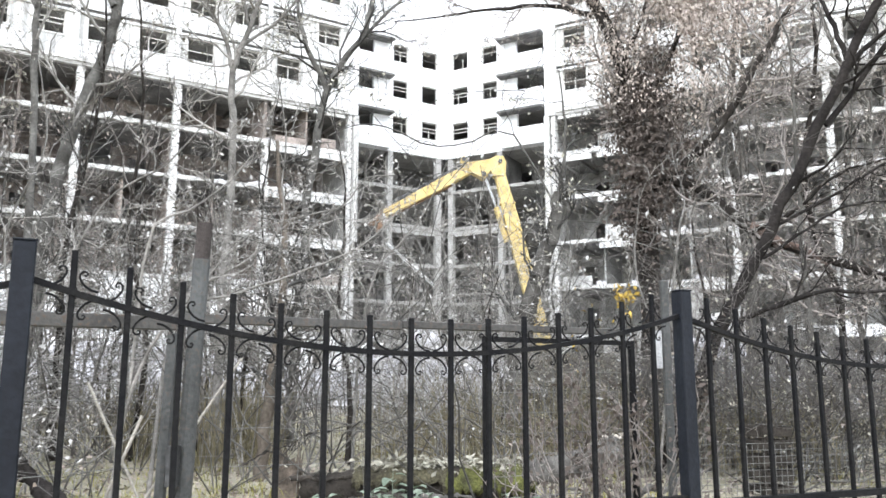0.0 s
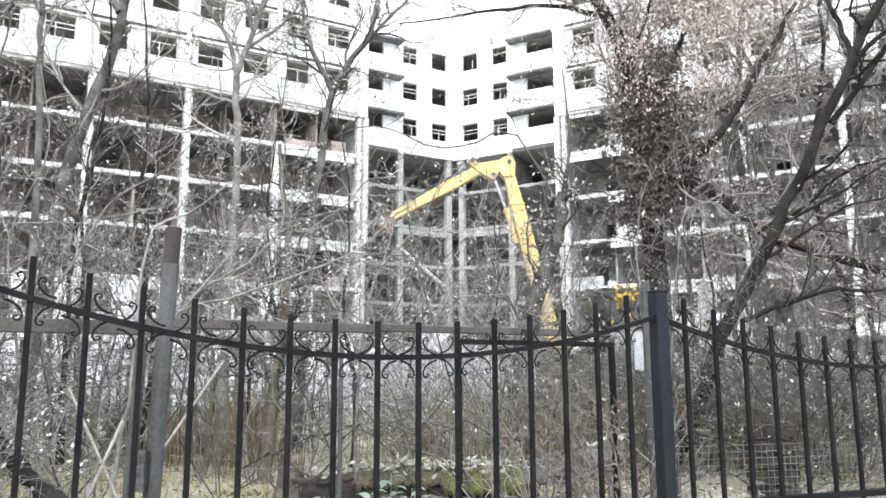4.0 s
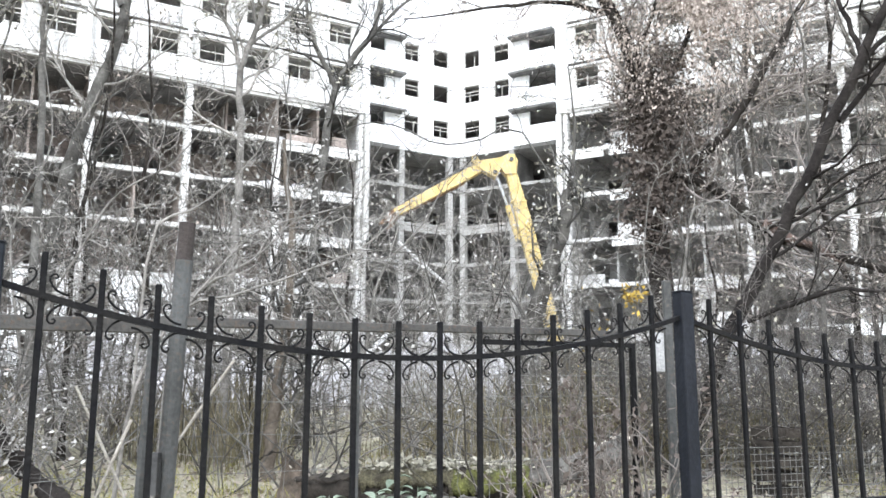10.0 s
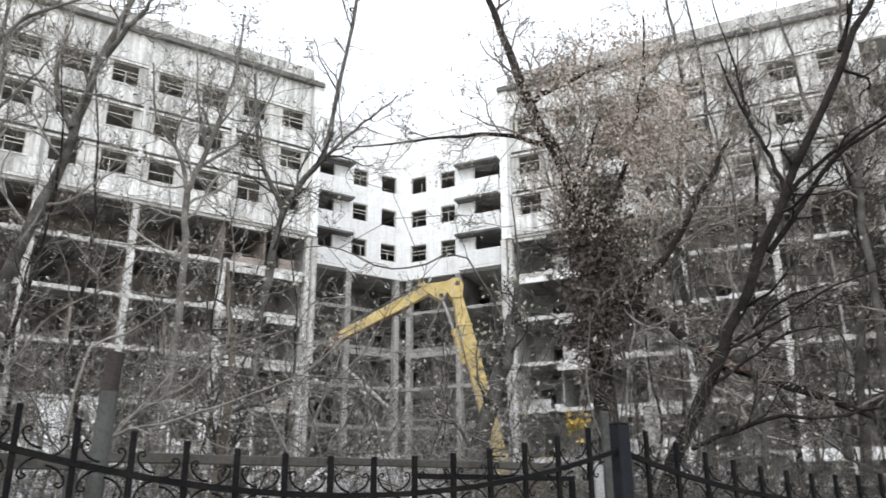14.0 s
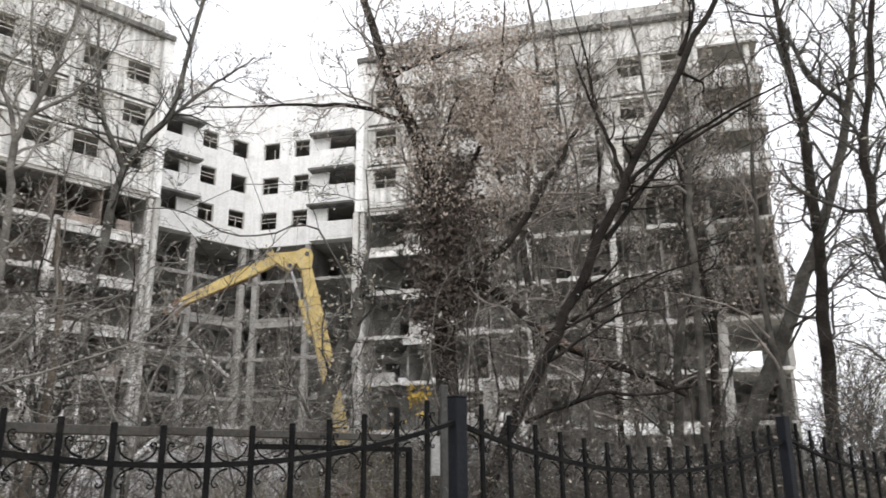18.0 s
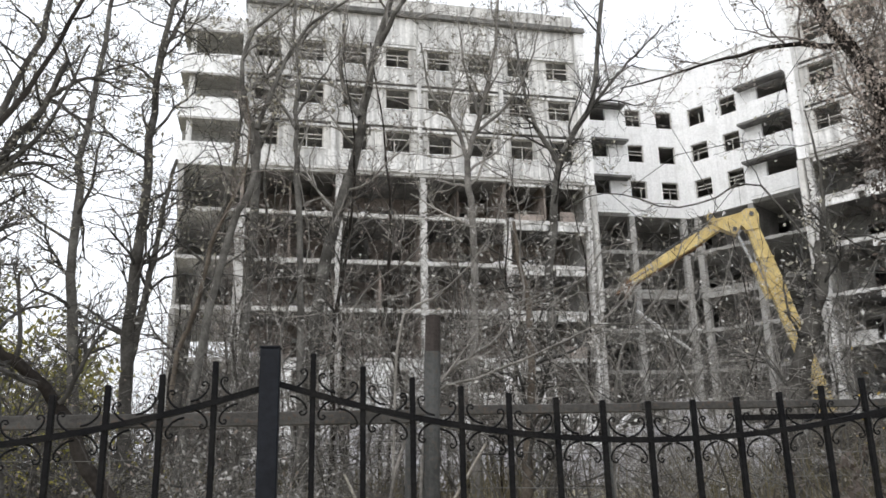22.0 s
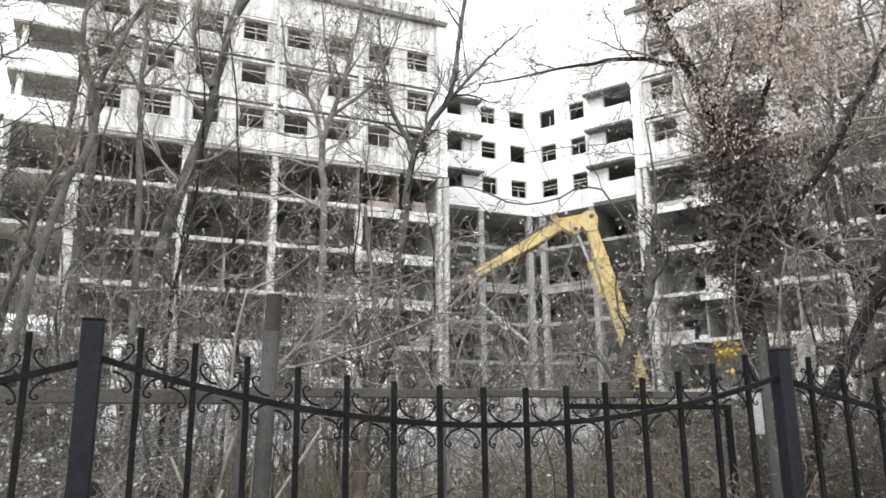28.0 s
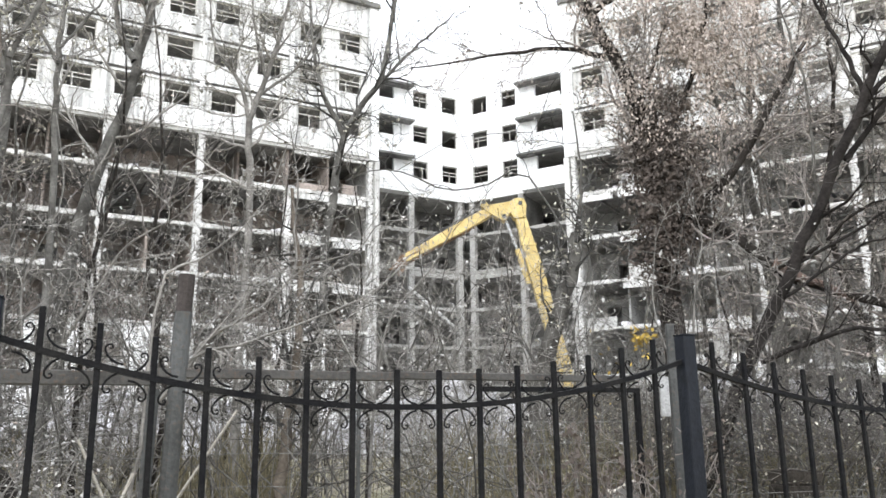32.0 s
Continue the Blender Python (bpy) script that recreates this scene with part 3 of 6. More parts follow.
def central_block():
    """Two white faces that meet in the inner corner, over an open concrete frame."""
    rng = random.Random(8)
    b = thing("building_core", "white plastered inner corner of the hospital over gutted floors", "building")
    for sx in (-1, 1):
        m = frame_of((1.3, 67.5), (sx * 0.866, -0.5))
        long = 14.0
        for k in range(-2, 8):
            z = 8.1 + STOREY * k
            if k < 4:
                rough_slab("floor_slab", m, 0, long, 0.0, 9, z - 0.3, z, CONCRETE, b, rng, 0.12)
            else:
                fbox("floor_slab", m, (0, long, 0.3, 9, z - 0.3, z), CONCRETE, b)
            if k < 7:
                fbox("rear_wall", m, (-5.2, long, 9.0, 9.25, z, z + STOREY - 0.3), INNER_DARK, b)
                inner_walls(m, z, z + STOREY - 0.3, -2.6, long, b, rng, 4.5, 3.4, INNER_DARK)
            bm = bmesh.new()
            tri = [(0, 0.2), (-5.3, 9.3), (0, 9.3)]
            lo = [bm.verts.new(m @ Vector((x, y, z - 0.3))) for x, y in tri]
            hi = [bm.verts.new(m @ Vector((x, y, z))) for x, y in tri]
            bm.faces.new(lo)
            bm.faces.new(hi)
            for i in range(3):
                bm.faces.new((lo[i], lo[(i + 1) % 3], hi[(i + 1) % 3], hi[i]))
            part("core_slab", bm, CONCRETE, b)
        for k in range(-2, 4):
            z = 8.1 + STOREY * k
            for c in (0.55, 5.3, 10.5):
                if c > 6 and rng.random() < 0.3:
                    continue
                fbox("column", m, (c - 0.24, c + 0.24, 0.06, 0.54, z, z + STOREY - 0.3), CONCRETE, b)
            if rng.random() < 0.8:
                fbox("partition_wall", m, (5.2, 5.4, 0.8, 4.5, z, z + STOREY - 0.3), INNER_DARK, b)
            if rng.random() < 0.6:
                fbox("edge_beam", m, (0.8, 5.0, 0.1, 0.4, z + 2.5, z + STOREY - 0.3), CONCRETE, b)
        windows = ((0.75, 2.3), (3.7, 5.15))
        for k in (4, 5, 6):
            z = LEVEL[k]
            zs, zt = z + 1.28, z + 2.84
            fbox("spandrel_panel", m, (0, long, 0.0, 0.3, z - 0.3, zs), PLASTER_CLEAN, b)
            fbox("lintel_panel", m, (0, long, 0.0, 0.3, zt, z + STOREY - 0.3), PLASTER_CLEAN, b)
            for a, e in ((0.0, 0.75), (2.3, 3.7), (5.15, 7.0), (9.5, long)):
                fbox("pier_panel", m, (a, e, 0.0, 0.3, zs, zt), PLASTER_CLEAN, b)
            for a, e in windows:
                window_frame(m, a, e, zs, zt, b, rng)
            # shallow balcony with a rounded end, under a dark canopy slab
            fbox("balcony_floor", m, (5.75, 9.6, -0.72, 0.0, z - 0.3, z - 0.1), PLASTER_CLEAN, b)
            bm = bmesh.new()
            add_box(bm, 5.75, 9.6, -0.72, -0.6, z - 0.1, z + 1.3, bevel=0.05, m=m)
            add_box(bm, 5.75, 5.87, -0.6, 0.0, z - 0.1, z + 1.3, m=m)
            part("balcony_parapet", bm, PLASTER_CLEAN, b, "smooth white balcony parapet")
            # shade on the canopy's underside is put into its dark colour
            fbox("balcony_canopy", m, (5.5, 9.6, -1.0, 0.0, z + 2.72, z + 2.9), CORNICE_AND_SHADE, b, "canopy slab with its shade painted in")
        fbox("parapet_panel", m, (0, long, 0.0, 0.3, LEVEL[7] - 0.3, ROOF + 1.0), PLASTER_CLEAN, b)
        fbox("parapet_cap", m, (0, long, -0.06, 0.5, ROOF + 1.0, ROOF + 1.12), PLASTER, b)
        fbox("roof_slab", m, (0, long, 0.3, 9, LEVEL[7], LEVEL[7] + 0.2), ROOF_AND_SHADE, b)
    return b


central_block()


def fallen_beams():
    for a, c, r, name in (((-3.55, 64.3, 12.75), (0.3, 66.5, 9.6), 0.13, "fallen_beam"), ((9.5, 49, 4.2), (6.0, 52, 2.0), 0.18, "fallen_beam"),
                          ((-3.5, 53, 4.6), (-6.5, 52.5, 1.5), 0.15, "fallen_beam")):
        bm = bmesh.new()
        rod(bm, a, c, r, 4)
        tagged(part(name, bm, PLASTER_CLEAN), "broken pale concrete beam leaning on the rubble", "beam", "fallen beams")


fallen_beams()


def rubble():
    rng = np.random.default_rng(5)
    pts = []
    for cx, cy, rx, ry, h, n in ((0, 54, 9, 5, 3.6, 1500), (-16, 44, 12, 4, 3.0, 1500), (17, 43, 12, 4, 3.2, 1600), (3, 46, 8, 3, 1.2, 350)):
        u = rng.normal(size=(n, 2)) * 0.42
        z = h * np.exp(-(u ** 2).sum(1) * 2) * rng.uniform(0.55, 1.0, n)
        pts.append(np.stack([cx + u[:, 0] * rx, cy + u[:, 1] * ry, z], 1))
    p = np.concatenate(pts)
    n = len(p)
    cube = np.array([[-1, -1, -1], [1, -1, -1], [1, 1, -1], [-1, 1, -1], [-1, -1, 1], [1, -1, 1], [1, 1, 1], [-1, 1, 1]], float)
    f = np.array([[0, 3, 2, 1], [4, 5, 6, 7], [0, 1, 5, 4], [1, 2, 6, 5], [2, 3, 7, 6], [3, 0, 4, 7]])
    s = rng.gamma(1.6, 0.13, (n, 1, 1)) * rng.uniform(0.4, 1.6, (n, 1, 3)) + 0.04
    v = cube[None] * s * (1 + rng.normal(size=(n, 8, 3)) * 0.12)
    a, t = rng.uniform(0, 6.28, n), rng.normal(size=n) * 0.6
    ca, sa, ct, st = np.cos(a), np.sin(a), np.cos(t), np.sin(t)
    x, y, z = v[..., 0], v[..., 1], v[..., 2]
    y, z = y * ct[:, None] - z * st[:, None], y * st[:, None] + z * ct[:, None]
    x, y = x * ca[:, None] - y * sa[:, None], x * sa[:, None] + y * ca[:, None]
    co = np.stack([x, y, z], -1) + p[:, None]
    q = f[None] + (np.arange(n) * 8)[:, None, None]
    ob = part_mesh("rubble", fast_mesh("rubble", co.reshape(-1, 3), q.reshape(-1, 4)), RUBBLE)
    tagged(ob, "heaps of broken grey concrete at the building's foot", "rubble", kind="stuff")


rubble()


# ---- demolition excavator ----
def beam_between(name, a, b, h0, h1, thick, parent, material=YELLOW, label="", mid=None):
    """A tapered box section from a to b in a near-upright plane."""
    a, b = Vector(a), Vector(b)
    d = (b - a).normalized()
    side = d.cross(Vector((0, 1, 0))).normalized()
    out = Vector((0, 1, 0)) * thick / 2
    bm = bmesh.new()
    st = [(0.0, h0), (0.3, mid or (h0 + h1) / 2), (1.0, h1)]
    rows = []
    for f, h in st:
        c = a + (b - a) * f
        rows.append([bm.verts.new(c + side * h / 2 * s1 + out * s2) for s1, s2 in ((1, 1), (1, -1), (-1, -1), (-1, 1))])
    for r0, r1 in zip(rows, rows[1:]):
        for k in range(4):
            bm.faces.new((r0[k], r0[(k + 1) % 4], r1[(k + 1) % 4], r1[k]))
    bm.faces.new(rows[0])
    bm.faces.new(rows[-1])
    bmesh.ops.bevel(bm, geom=bm.edges[:], offset=0.03, segments=1, affect="EDGES")
    return part(name, bm, material, parent, label)


def excavator():
    e = thing("demolition_excavator", "yellow long-reach demolition excavator with folded arm", "excavator")
    Y = 40.0
    elbow, tip, foot = (2.05, Y, 12.42), (-2.35, Y, 9.98), (5.97, Y, 2.6)
    beam_between("boom", (3.5, Y, 12.6), foot, 0.52, 0.74, 0.5, e, mid=0.74)
    beam_between("arm", elbow, tip, 0.48, 0.40, 0.5, e, mid=0.56)
    # knee block: a bent head joining arm and boom
    bm = bmesh.new()
    prof = [(1.55, 12.7), (1.6, 12.98), (1.78, 13.05), (1.98, 12.72), (2.4, 12.78), (3.1, 12.9), (3.4, 13.08), (3.8, 13.05), (3.95, 12.7), (3.88, 12.05), (3.3, 12.0), (3.1, 12.3), (2.8, 11.85), (2.35, 12.1), (1.95, 12.35)]
    f = bm.faces.new([bm.verts.new((x, Y - 0.34, z)) for x, z in prof])
    r = bmesh.ops.extrude_face_region(bm, geom=[f])
    bmesh.ops.translate(bm, vec=(0, 0.68, 0), verts=[v for v in r["geom"] if isinstance(v, bmesh.types.BMVert)])
    part("knee_head", bm, YELLOW, e)
    for x, z in ((1.74, 12.86), (3.62, 12.78), (2.78, 12.1)):
        bm = bmesh.new()
        rod(bm, (x, Y - 0.42, z), (x, Y + 0.42, z), 0.11, 12)
        part("pivot_pin", bm, STEEL, e, "dark steel pivot pin")
    # weld flanges across the boom
    for f in (0.2, 0.38, 0.55):
        x, z = 3.5 + (foot[0] - 3.5) * f, 12.6 + (foot[2] - 12.6) * f
        box_part("flange", (x - 0.40, x + 0.40, Y - 0.29, Y + 0.29, z - 0.05, z + 0.05), YELLOW, e, bevel=0.01)
    # hydraulic cylinder along the boom's inner side
    cyl = bmesh.new()
    rod(cyl, (3.95, Y, 8.6), (3.42, Y, 10.4), 0.14, 10)
    c = part("hydraulic_cylinder", cyl, YELLOW, e)
    bm = bmesh.new()
    rod(bm, (3.42, Y, 10.4), (2.85, Y, 12.0), 0.08, 8)
    part("piston_rod", bm, CHROME, c, "bright steel piston rod")
    # brackets and hoses along the arm
    for k in range(3):
        f = 0.22 + k * 0.27
        x, z = elbow[0] + (tip[0] - elbow[0]) * f, elbow[2] + (tip[2] - elbow[2]) * f
        box_part("hose_clamp", (x - 0.03, x + 0.03, Y - 0.27, Y + 0.27, z + 0.1, z + 0.36), STEEL, e)
    for dz in (0.36, 0.44):
        bm = bmesh.new()
        rod(bm, (1.6, Y - 0.2, 12.17 + dz), (-1.9, Y - 0.2, 10.22 + dz), 0.03, 6)
        part("hydraulic_hose", bm, STEEL, e, "black hydraulic hose")
    # brown strip painting shade along the arm's underside, and bare sleeve at its end
    bm = bmesh.new()
    low, end = Vector((1.2, Y, 11.63)), Vector((-2.2, Y, 9.82))
    rod(bm, low, end, 0.09, 4)
    part("arm_shade", bm, RUST_AND_SHADE, e, "brown strip painting the arm's shaded underside")
    bm = bmesh.new()
    a, c = Vector((-1.5, Y, 10.45)), Vector((-2.35, Y, 9.98))
    rod(bm, a, c, 0.285, 4)
    part("arm_sleeve", bm, RUST_AND_SHADE, e, "rusty unpainted arm end")
    # crusher at the tip
    bm = bmesh.new()
    prof = [(-2.2, 10.13), (-2.55, 10.18), (-2.8, 9.83), (-3.2, 9.4), (-2.95, 9.42), (-2.65, 9.58), (-2.75, 9.08), (-2.45, 9.33), (-2.2, 9.78)]
    f = bm.faces.new([bm.verts.new((x, Y - 0.2, z)) for x, z in prof])
    r = bmesh.ops.extrude_face_region(bm, geom=[f])
    bmesh.ops.translate(bm, vec=(0, 0.4, 0), verts=[v for v in r["geom"] if isinstance(v, bmesh.types.BMVert)])
    part("crusher_jaw", bm, RUST_AND_SHADE, e, "rusty steel crusher jaw")
    # house, counterweight, cab, tracks
    box_part("engine_house", (5.2, 9.0, Y - 1.5, Y + 1.5, 1.25, 2.9), DUSTY, e, bevel=0.12)
    box_part("counterweight", (8.6, 9.7, Y - 1.5, Y + 1.5, 1.15, 2.5), DUSTY, e, bevel=0.2)
    cab = box_part("cab", (4.7, 6.3, Y - 1.7, Y - 0.6, 1.3, 3.2), DUSTY, e, bevel=0.1)
    box_part("cab_window", (4.66, 4.72, Y - 1.6, Y - 0.7, 2.1, 3.0), STEEL, cab)
    for y in (Y - 1.45, Y + 1.45):
        bm = bmesh.new()
        prof = [(5.0, 0.0), (9.2, 0.0), (9.75, 0.35), (9.75, 0.75), (9.3, 1.05), (4.9, 1.05), (4.45, 0.75), (4.45, 0.35)]
        f = bm.faces.new([bm.verts.new((x, y - 0.3, z)) for x, z in prof])
        r = bmesh.ops.extrude_face_region(bm, geom=[f])
        bmesh.ops.translate(bm, vec=(0, 0.6, 0), verts=[v for v in r["geom"] if isinstance(v, bmesh.types.BMVert)])
        part("crawler_track", bm, STEEL, e, "dark steel crawler track")
    box_part("turntable", (6.2, 8.0, Y - 0.8, Y + 0.8, 0.9, 1.3), STEEL, e)


excavator()


# ---- front fence ----
POST_LEFT, POST_RIGHT = Vector((-1.236, 2.371, 0)), Vector((1.041, 3.449, 0))
FENCE_DIR = 25.34
PANEL = 2.52


def rail_z(x):
    return 1.624 + 0.197 * (2 * x / PANEL - 1) ** 2 - 0.006 * (x - PANEL / 2)


def scroll_mesh(sx, sz):
    pts = [(0.072, 0.003), (0.052, 0.008), (0.034, 0.019), (0.020, 0.035), (0.012, 0.052), (0.012, 0.066), (0.020, 0.076), (0.031, 0.076), (0.036, 0.067), (0.031, 0.060), (0.025, 0.064)]
    p = np.array([(sx * a * 0.88, 0, sz * c * 0.82) for a, c in pts])
    co, q = tubes([(p, np.linspace(0.0037, 0.0028, len(p)))], 6)
    return fast_mesh("scroll", co, q)


def fence_panel():
    f = thing("iron_fence", "black wrought-iron fence panel with sagging rail and scrolls", "fence", "iron fence panels")
    n = 16
    up = [scroll_mesh(s, 1) for s in (-1, 1)]
    down = [scroll_mesh(s, -1) for s in (-1, 1)]
    for i in range(1, n):
        x = 0.1345 + 0.1584 * (i - 1)
        z = rail_z(x)
        bm = bmesh.new()
        add_box(bm, x - 0.009, x + 0.009, -0.009, 0.009, 0.1, z + 0.127, bevel=0.002)
        part("bar", bm, IRON, f)
        for k, s in enumerate((-1, 1)):
            slope = (rail_z(x + s * 0.05) - z)
            part_mesh("scroll", up[k], IRON, f, m=pose(x + s * 0.008, 0, z + 0.008 + slope * 0.5))
            part_mesh("scroll", down[k], IRON, f, m=pose(x + s * 0.008, 0, z - 0.010 + slope * 0.5))
    # curved top rail
    bm = bmesh.new()
    rows = []
    for i in range(33):
        x = PANEL * i / 32
        z = rail_z(x)
        rows.append([bm.verts.new(v) for v in ((x, -0.014, z - 0.0095), (x, 0.014, z - 0.0095), (x, 0.014, z + 0.0095), (x, -0.014, z + 0.0095))])
    for a, b in zip(rows, rows[1:]):
        for k in range(4):
            bm.faces.new((a[k], a[(k + 1) % 4], b[(k + 1) % 4], b[k]))
    bm.faces.new(rows[0])
    bm.faces.new(rows[-1])
    part("top_rail", bm, IRON, f)
    for z in (1.05, 0.14):
        box_part("straight_rail", (0, PANEL, -0.018, 0.018, z - 0.014, z + 0.014), IRON, f)
    return f


def fence_post(h):
    bm = bmesh.new()
    add_box(bm, -0.031, 0.031, -0.031, 0.031, -0.1, h - 0.006, bevel=0.004)
    add_box(bm, -0.033, 0.033, -0.033, 0.033, h - 0.006, h, bevel=0.002)
    return tagged(part("fence_post", bm, POST), "square blue-black steel fence post with flat cap", "post", "iron fence posts")


def front_fence():
    u, v = Vector((0.9038, 0.4280, 0)), Vector((0.9311, 0.3649, 0))
    left, right = POST_LEFT, POST_RIGHT
    first = fence_panel()
    aim = math.degrees(math.atan2(u.y, u.x))
    first.matrix_basis = pose(left.x, left.y, 0, 0, 0, aim)
    for k in (1, 2):
        q = left - u * 2.52 * k
        copy_thing(first, pose(q.x, q.y, 0, 0, 0, aim))
    aim2 = math.degrees(math.atan2(v.y, v.x))
    for k in (0, 1, 2):
        q = right + v * 2.52 * k
        copy_thing(first, pose(q.x, q.y, -0.025, 0, 0, aim2))
    top = 1.937
    p = fence_post(top)
    p.matrix_basis = pose(left.x, left.y, 0, 0, 0, aim)
    for q, h, turn in ((right, 1.918, aim), (left - u * 2.52, 1.94, aim), (right + v * 2.52, 1.925, aim2), (right + v * 5.04, 1.925, aim2), (left - u * 5.04, 1.94, aim)):
        copy_thing(p, pose(q.x, q.y, h - top, 0, 0, turn))


front_fence()


# ---- old grey fence behind it ----
def back_fence():
    f = thing("old_fence", "old grey-green steel fence with rail and wire mesh", "fence")
    off = Vector((-0.4280, 0.9038, 0)) * 0.46
    base, u = POST_LEFT + off, Vector((0.9038, 0.4280, 0))
    pt = lambda s, z: base + u * s + Vector((0, 0, z))
    # leaning tube post with a rusty top
    bm = bmesh.new()
    rod(bm, (-0.965, 3.03, 0), (-0.908, 3.03, 1.98), 0.032, 12)
    p = part("post", bm, GREY_PAINT, f, "leaning grey-green tube post")
    bm = bmesh.new()
    rod(bm, (-0.908, 3.03, 1.98), (-0.903, 3.03, 2.12), 0.030, 12)
    part("post_cap", bm, RUST, p, "rust-brown post top")
    bm = bmesh.new()
    rod(bm, (-1.035, 2.99, 0), (-0.985, 2.99, 1.70), 0.022, 8)
    part("strut", bm, GREY_PAINT, f)
    box_part("latch_box", (-0.975, -0.935, 2.95, 2.99, 1.16, 1.3), STEEL, f)
    for s, h in ((-2.2, 1.9), (-4.6, 1.9), (1.26, 1.7)):
        bm = bmesh.new()
        rod(bm, pt(s, 0), pt(s, h), 0.009 if s > 0 else 0.03, 10)
        part("post", bm, GREY_PAINT, f)
    for s0, s1, z, h in ((-5.0, 0.5, 1.737, 0.05), (0.5, 1.4, 1.757, 0.035), (1.4, 2.6, 1.762, 0.03)):
        bm = bmesh.new()
        m = Matrix.Translation(pt(s0, z)) @ pose(0, 0, 0, 0, 0, FENCE_DIR)
        add_box(bm, 0, s1 - s0, -0.02, 0.02, -h / 2, h / 2, bevel=0.003, m=m)
        part("rail", bm, RAIL_PAINT, f)
    # wires
    polys = []
    rng = np.random.default_rng(3)
    for k in range(11):
        z = 0.25 + k * 0.135
        p0, p1 = pt(-5.0, z), pt(1.3, z)
        t = np.linspace(0, 1, 14)[:, None]
        l = np.array(p0) * (1 - t) + np.array(p1) * t
        l[:, 2] += rng.normal(size=14) * 0.012
        polys.append((l, np.full(14, 0.0016)))
    for s in np.arange(-5.0, 1.3, 0.26):
        l = np.array([pt(s + 0.01 * math.sin(i * 3 + s * 9), 0.15 + i * 0.31) for i in range(6)])
        polys.append((l, np.full(6, 0.0013)))
    part_mesh("wire_mesh", fast_mesh("wire_mesh", *tubes(polys, 3)), WIRE, f, "slack galvanised wire mesh")
    # tall corner post by the gate, with a pale plate
    box_part("gate_post", (1.112, 1.150, 3.98, 4.012, 0, 2.03), GREY_PAINT, f, "grey angle-iron gate post", bevel=0.004)
    tagged(box_part("lock_plate", (1.055, 1.098, 3.955, 3.972, 1.59, 1.775), PALE_METAL, None, bevel=0.003), "pale grey lock plate screwed to a gate post", "lock")
    return f


back_fence()


def old_gate():
    g = thing("wire_gate", "black steel garden gate hung with dry vines", "gate")
    a, b = Vector((0.19, 3.556, 0)), Vector((0.942, 3.912, 0))
    d = (b - a).normalized()
    m = Matrix.Translation(a) @ pose(0, 0, 0, 0, 0, math.degrees(math.atan2(d.y, d.x)))
    w = (b - a).length
    for dims in ((0, w, -0.012, 0.012, 1.70, 1.722), (0, w, -0.012, 0.012, 0.2, 0.222)):
        box_part("gate_frame", dims, IRON, g, m=m)
    for x, thick in ((0.0, 0.008), (w - 0.022, 0.022)):
        box_part("gate_frame", (x, x + thick, -0.012, 0.012, 0.222, 1.70), IRON, g, m=m)
    polys = []
    for i in range(1, 16):
        x = w * i / 16
        polys.append(([np.array(m @ Vector((x, 0, 0.22))), np.array(m @ Vector((x, 0, 1.66)))], [0.0018, 0.0018]))
    for i in range(1, 16):
        z = 0.22 + 1.44 * i / 16
        polys.append(([np.array(m @ Vector((0, 0, z))), np.array(m @ Vector((w, 0, z)))], [0.0018, 0.0018]))
    part_mesh("gate_mesh", fast_mesh("gate_mesh", *tubes(polys, 3)), WIRE, g, "thin welded wire")
    return g


old_gate()


def right_mesh_fence():
    """Fine wire fence past the corner post, further from the path."""
    f = thing("wire_fence", "low fine wire mesh fence on thin posts", "fence")
    a, b = Vector((1.6, 5.2, 0)), Vector((6.2, 6.4, 0))
    polys = []
    n = 110
    for i in range(n + 1):
        p = a + (b - a) * i / n
        polys.append(([np.array((p.x, p.y, 0.05)), np.array((p.x, p.y, 1.12))], [0.0022, 0.0022]))
    for k in range(26):
        z = 0.08 + k * 0.042
        polys.append(([np.array((a.x, a.y, z)), np.array((b.x, b.y, z))], [0.0022, 0.0022]))
    part_mesh("wire_mesh", fast_mesh("wire_mesh", *tubes(polys, 3)), WIRE, f)
    for i in range(4):
        p = a + (b - a) * i / 3
        bm = bmesh.new()
        rod(bm, (p.x, p.y + 0.02, 0), (p.x, p.y + 0.02, 1.2), 0.016, 8)
        part("post", bm, RUST, f)
    return f


right_mesh_fence()


# ---- trees and shrubs ----
def smooth_line(pts, n):
    """Points evenly along a soft curve through the given ones."""
    p = np.array(pts, float)
    p = np.vstack([2 * p[0] - p[1], p, 2 * p[-1] - p[-2]])
    out = []
    segs = len(p) - 3
    for i in range(n):
        f = i / (n - 1) * segs
        k = min(int(f), segs - 1)
        t = f - k
        a, b, c, d = p[k:k + 4]
        out.append(0.5 * (2 * b + (c - a) * t + (2 * a - 5 * b + 4 * c - d) * t * t + (3 * b - a - 3 * c + d) * t ** 3))
    return np.array(out)


def turn_off(d, angle, rng):
    """d bent by an angle in a random direction."""
    r = rng.normal(size=3)
    r -= d * (r @ d)
    r /= np.linalg.norm(r) + 1e-9
    return d * math.cos(angle) + r * math.sin(angle)


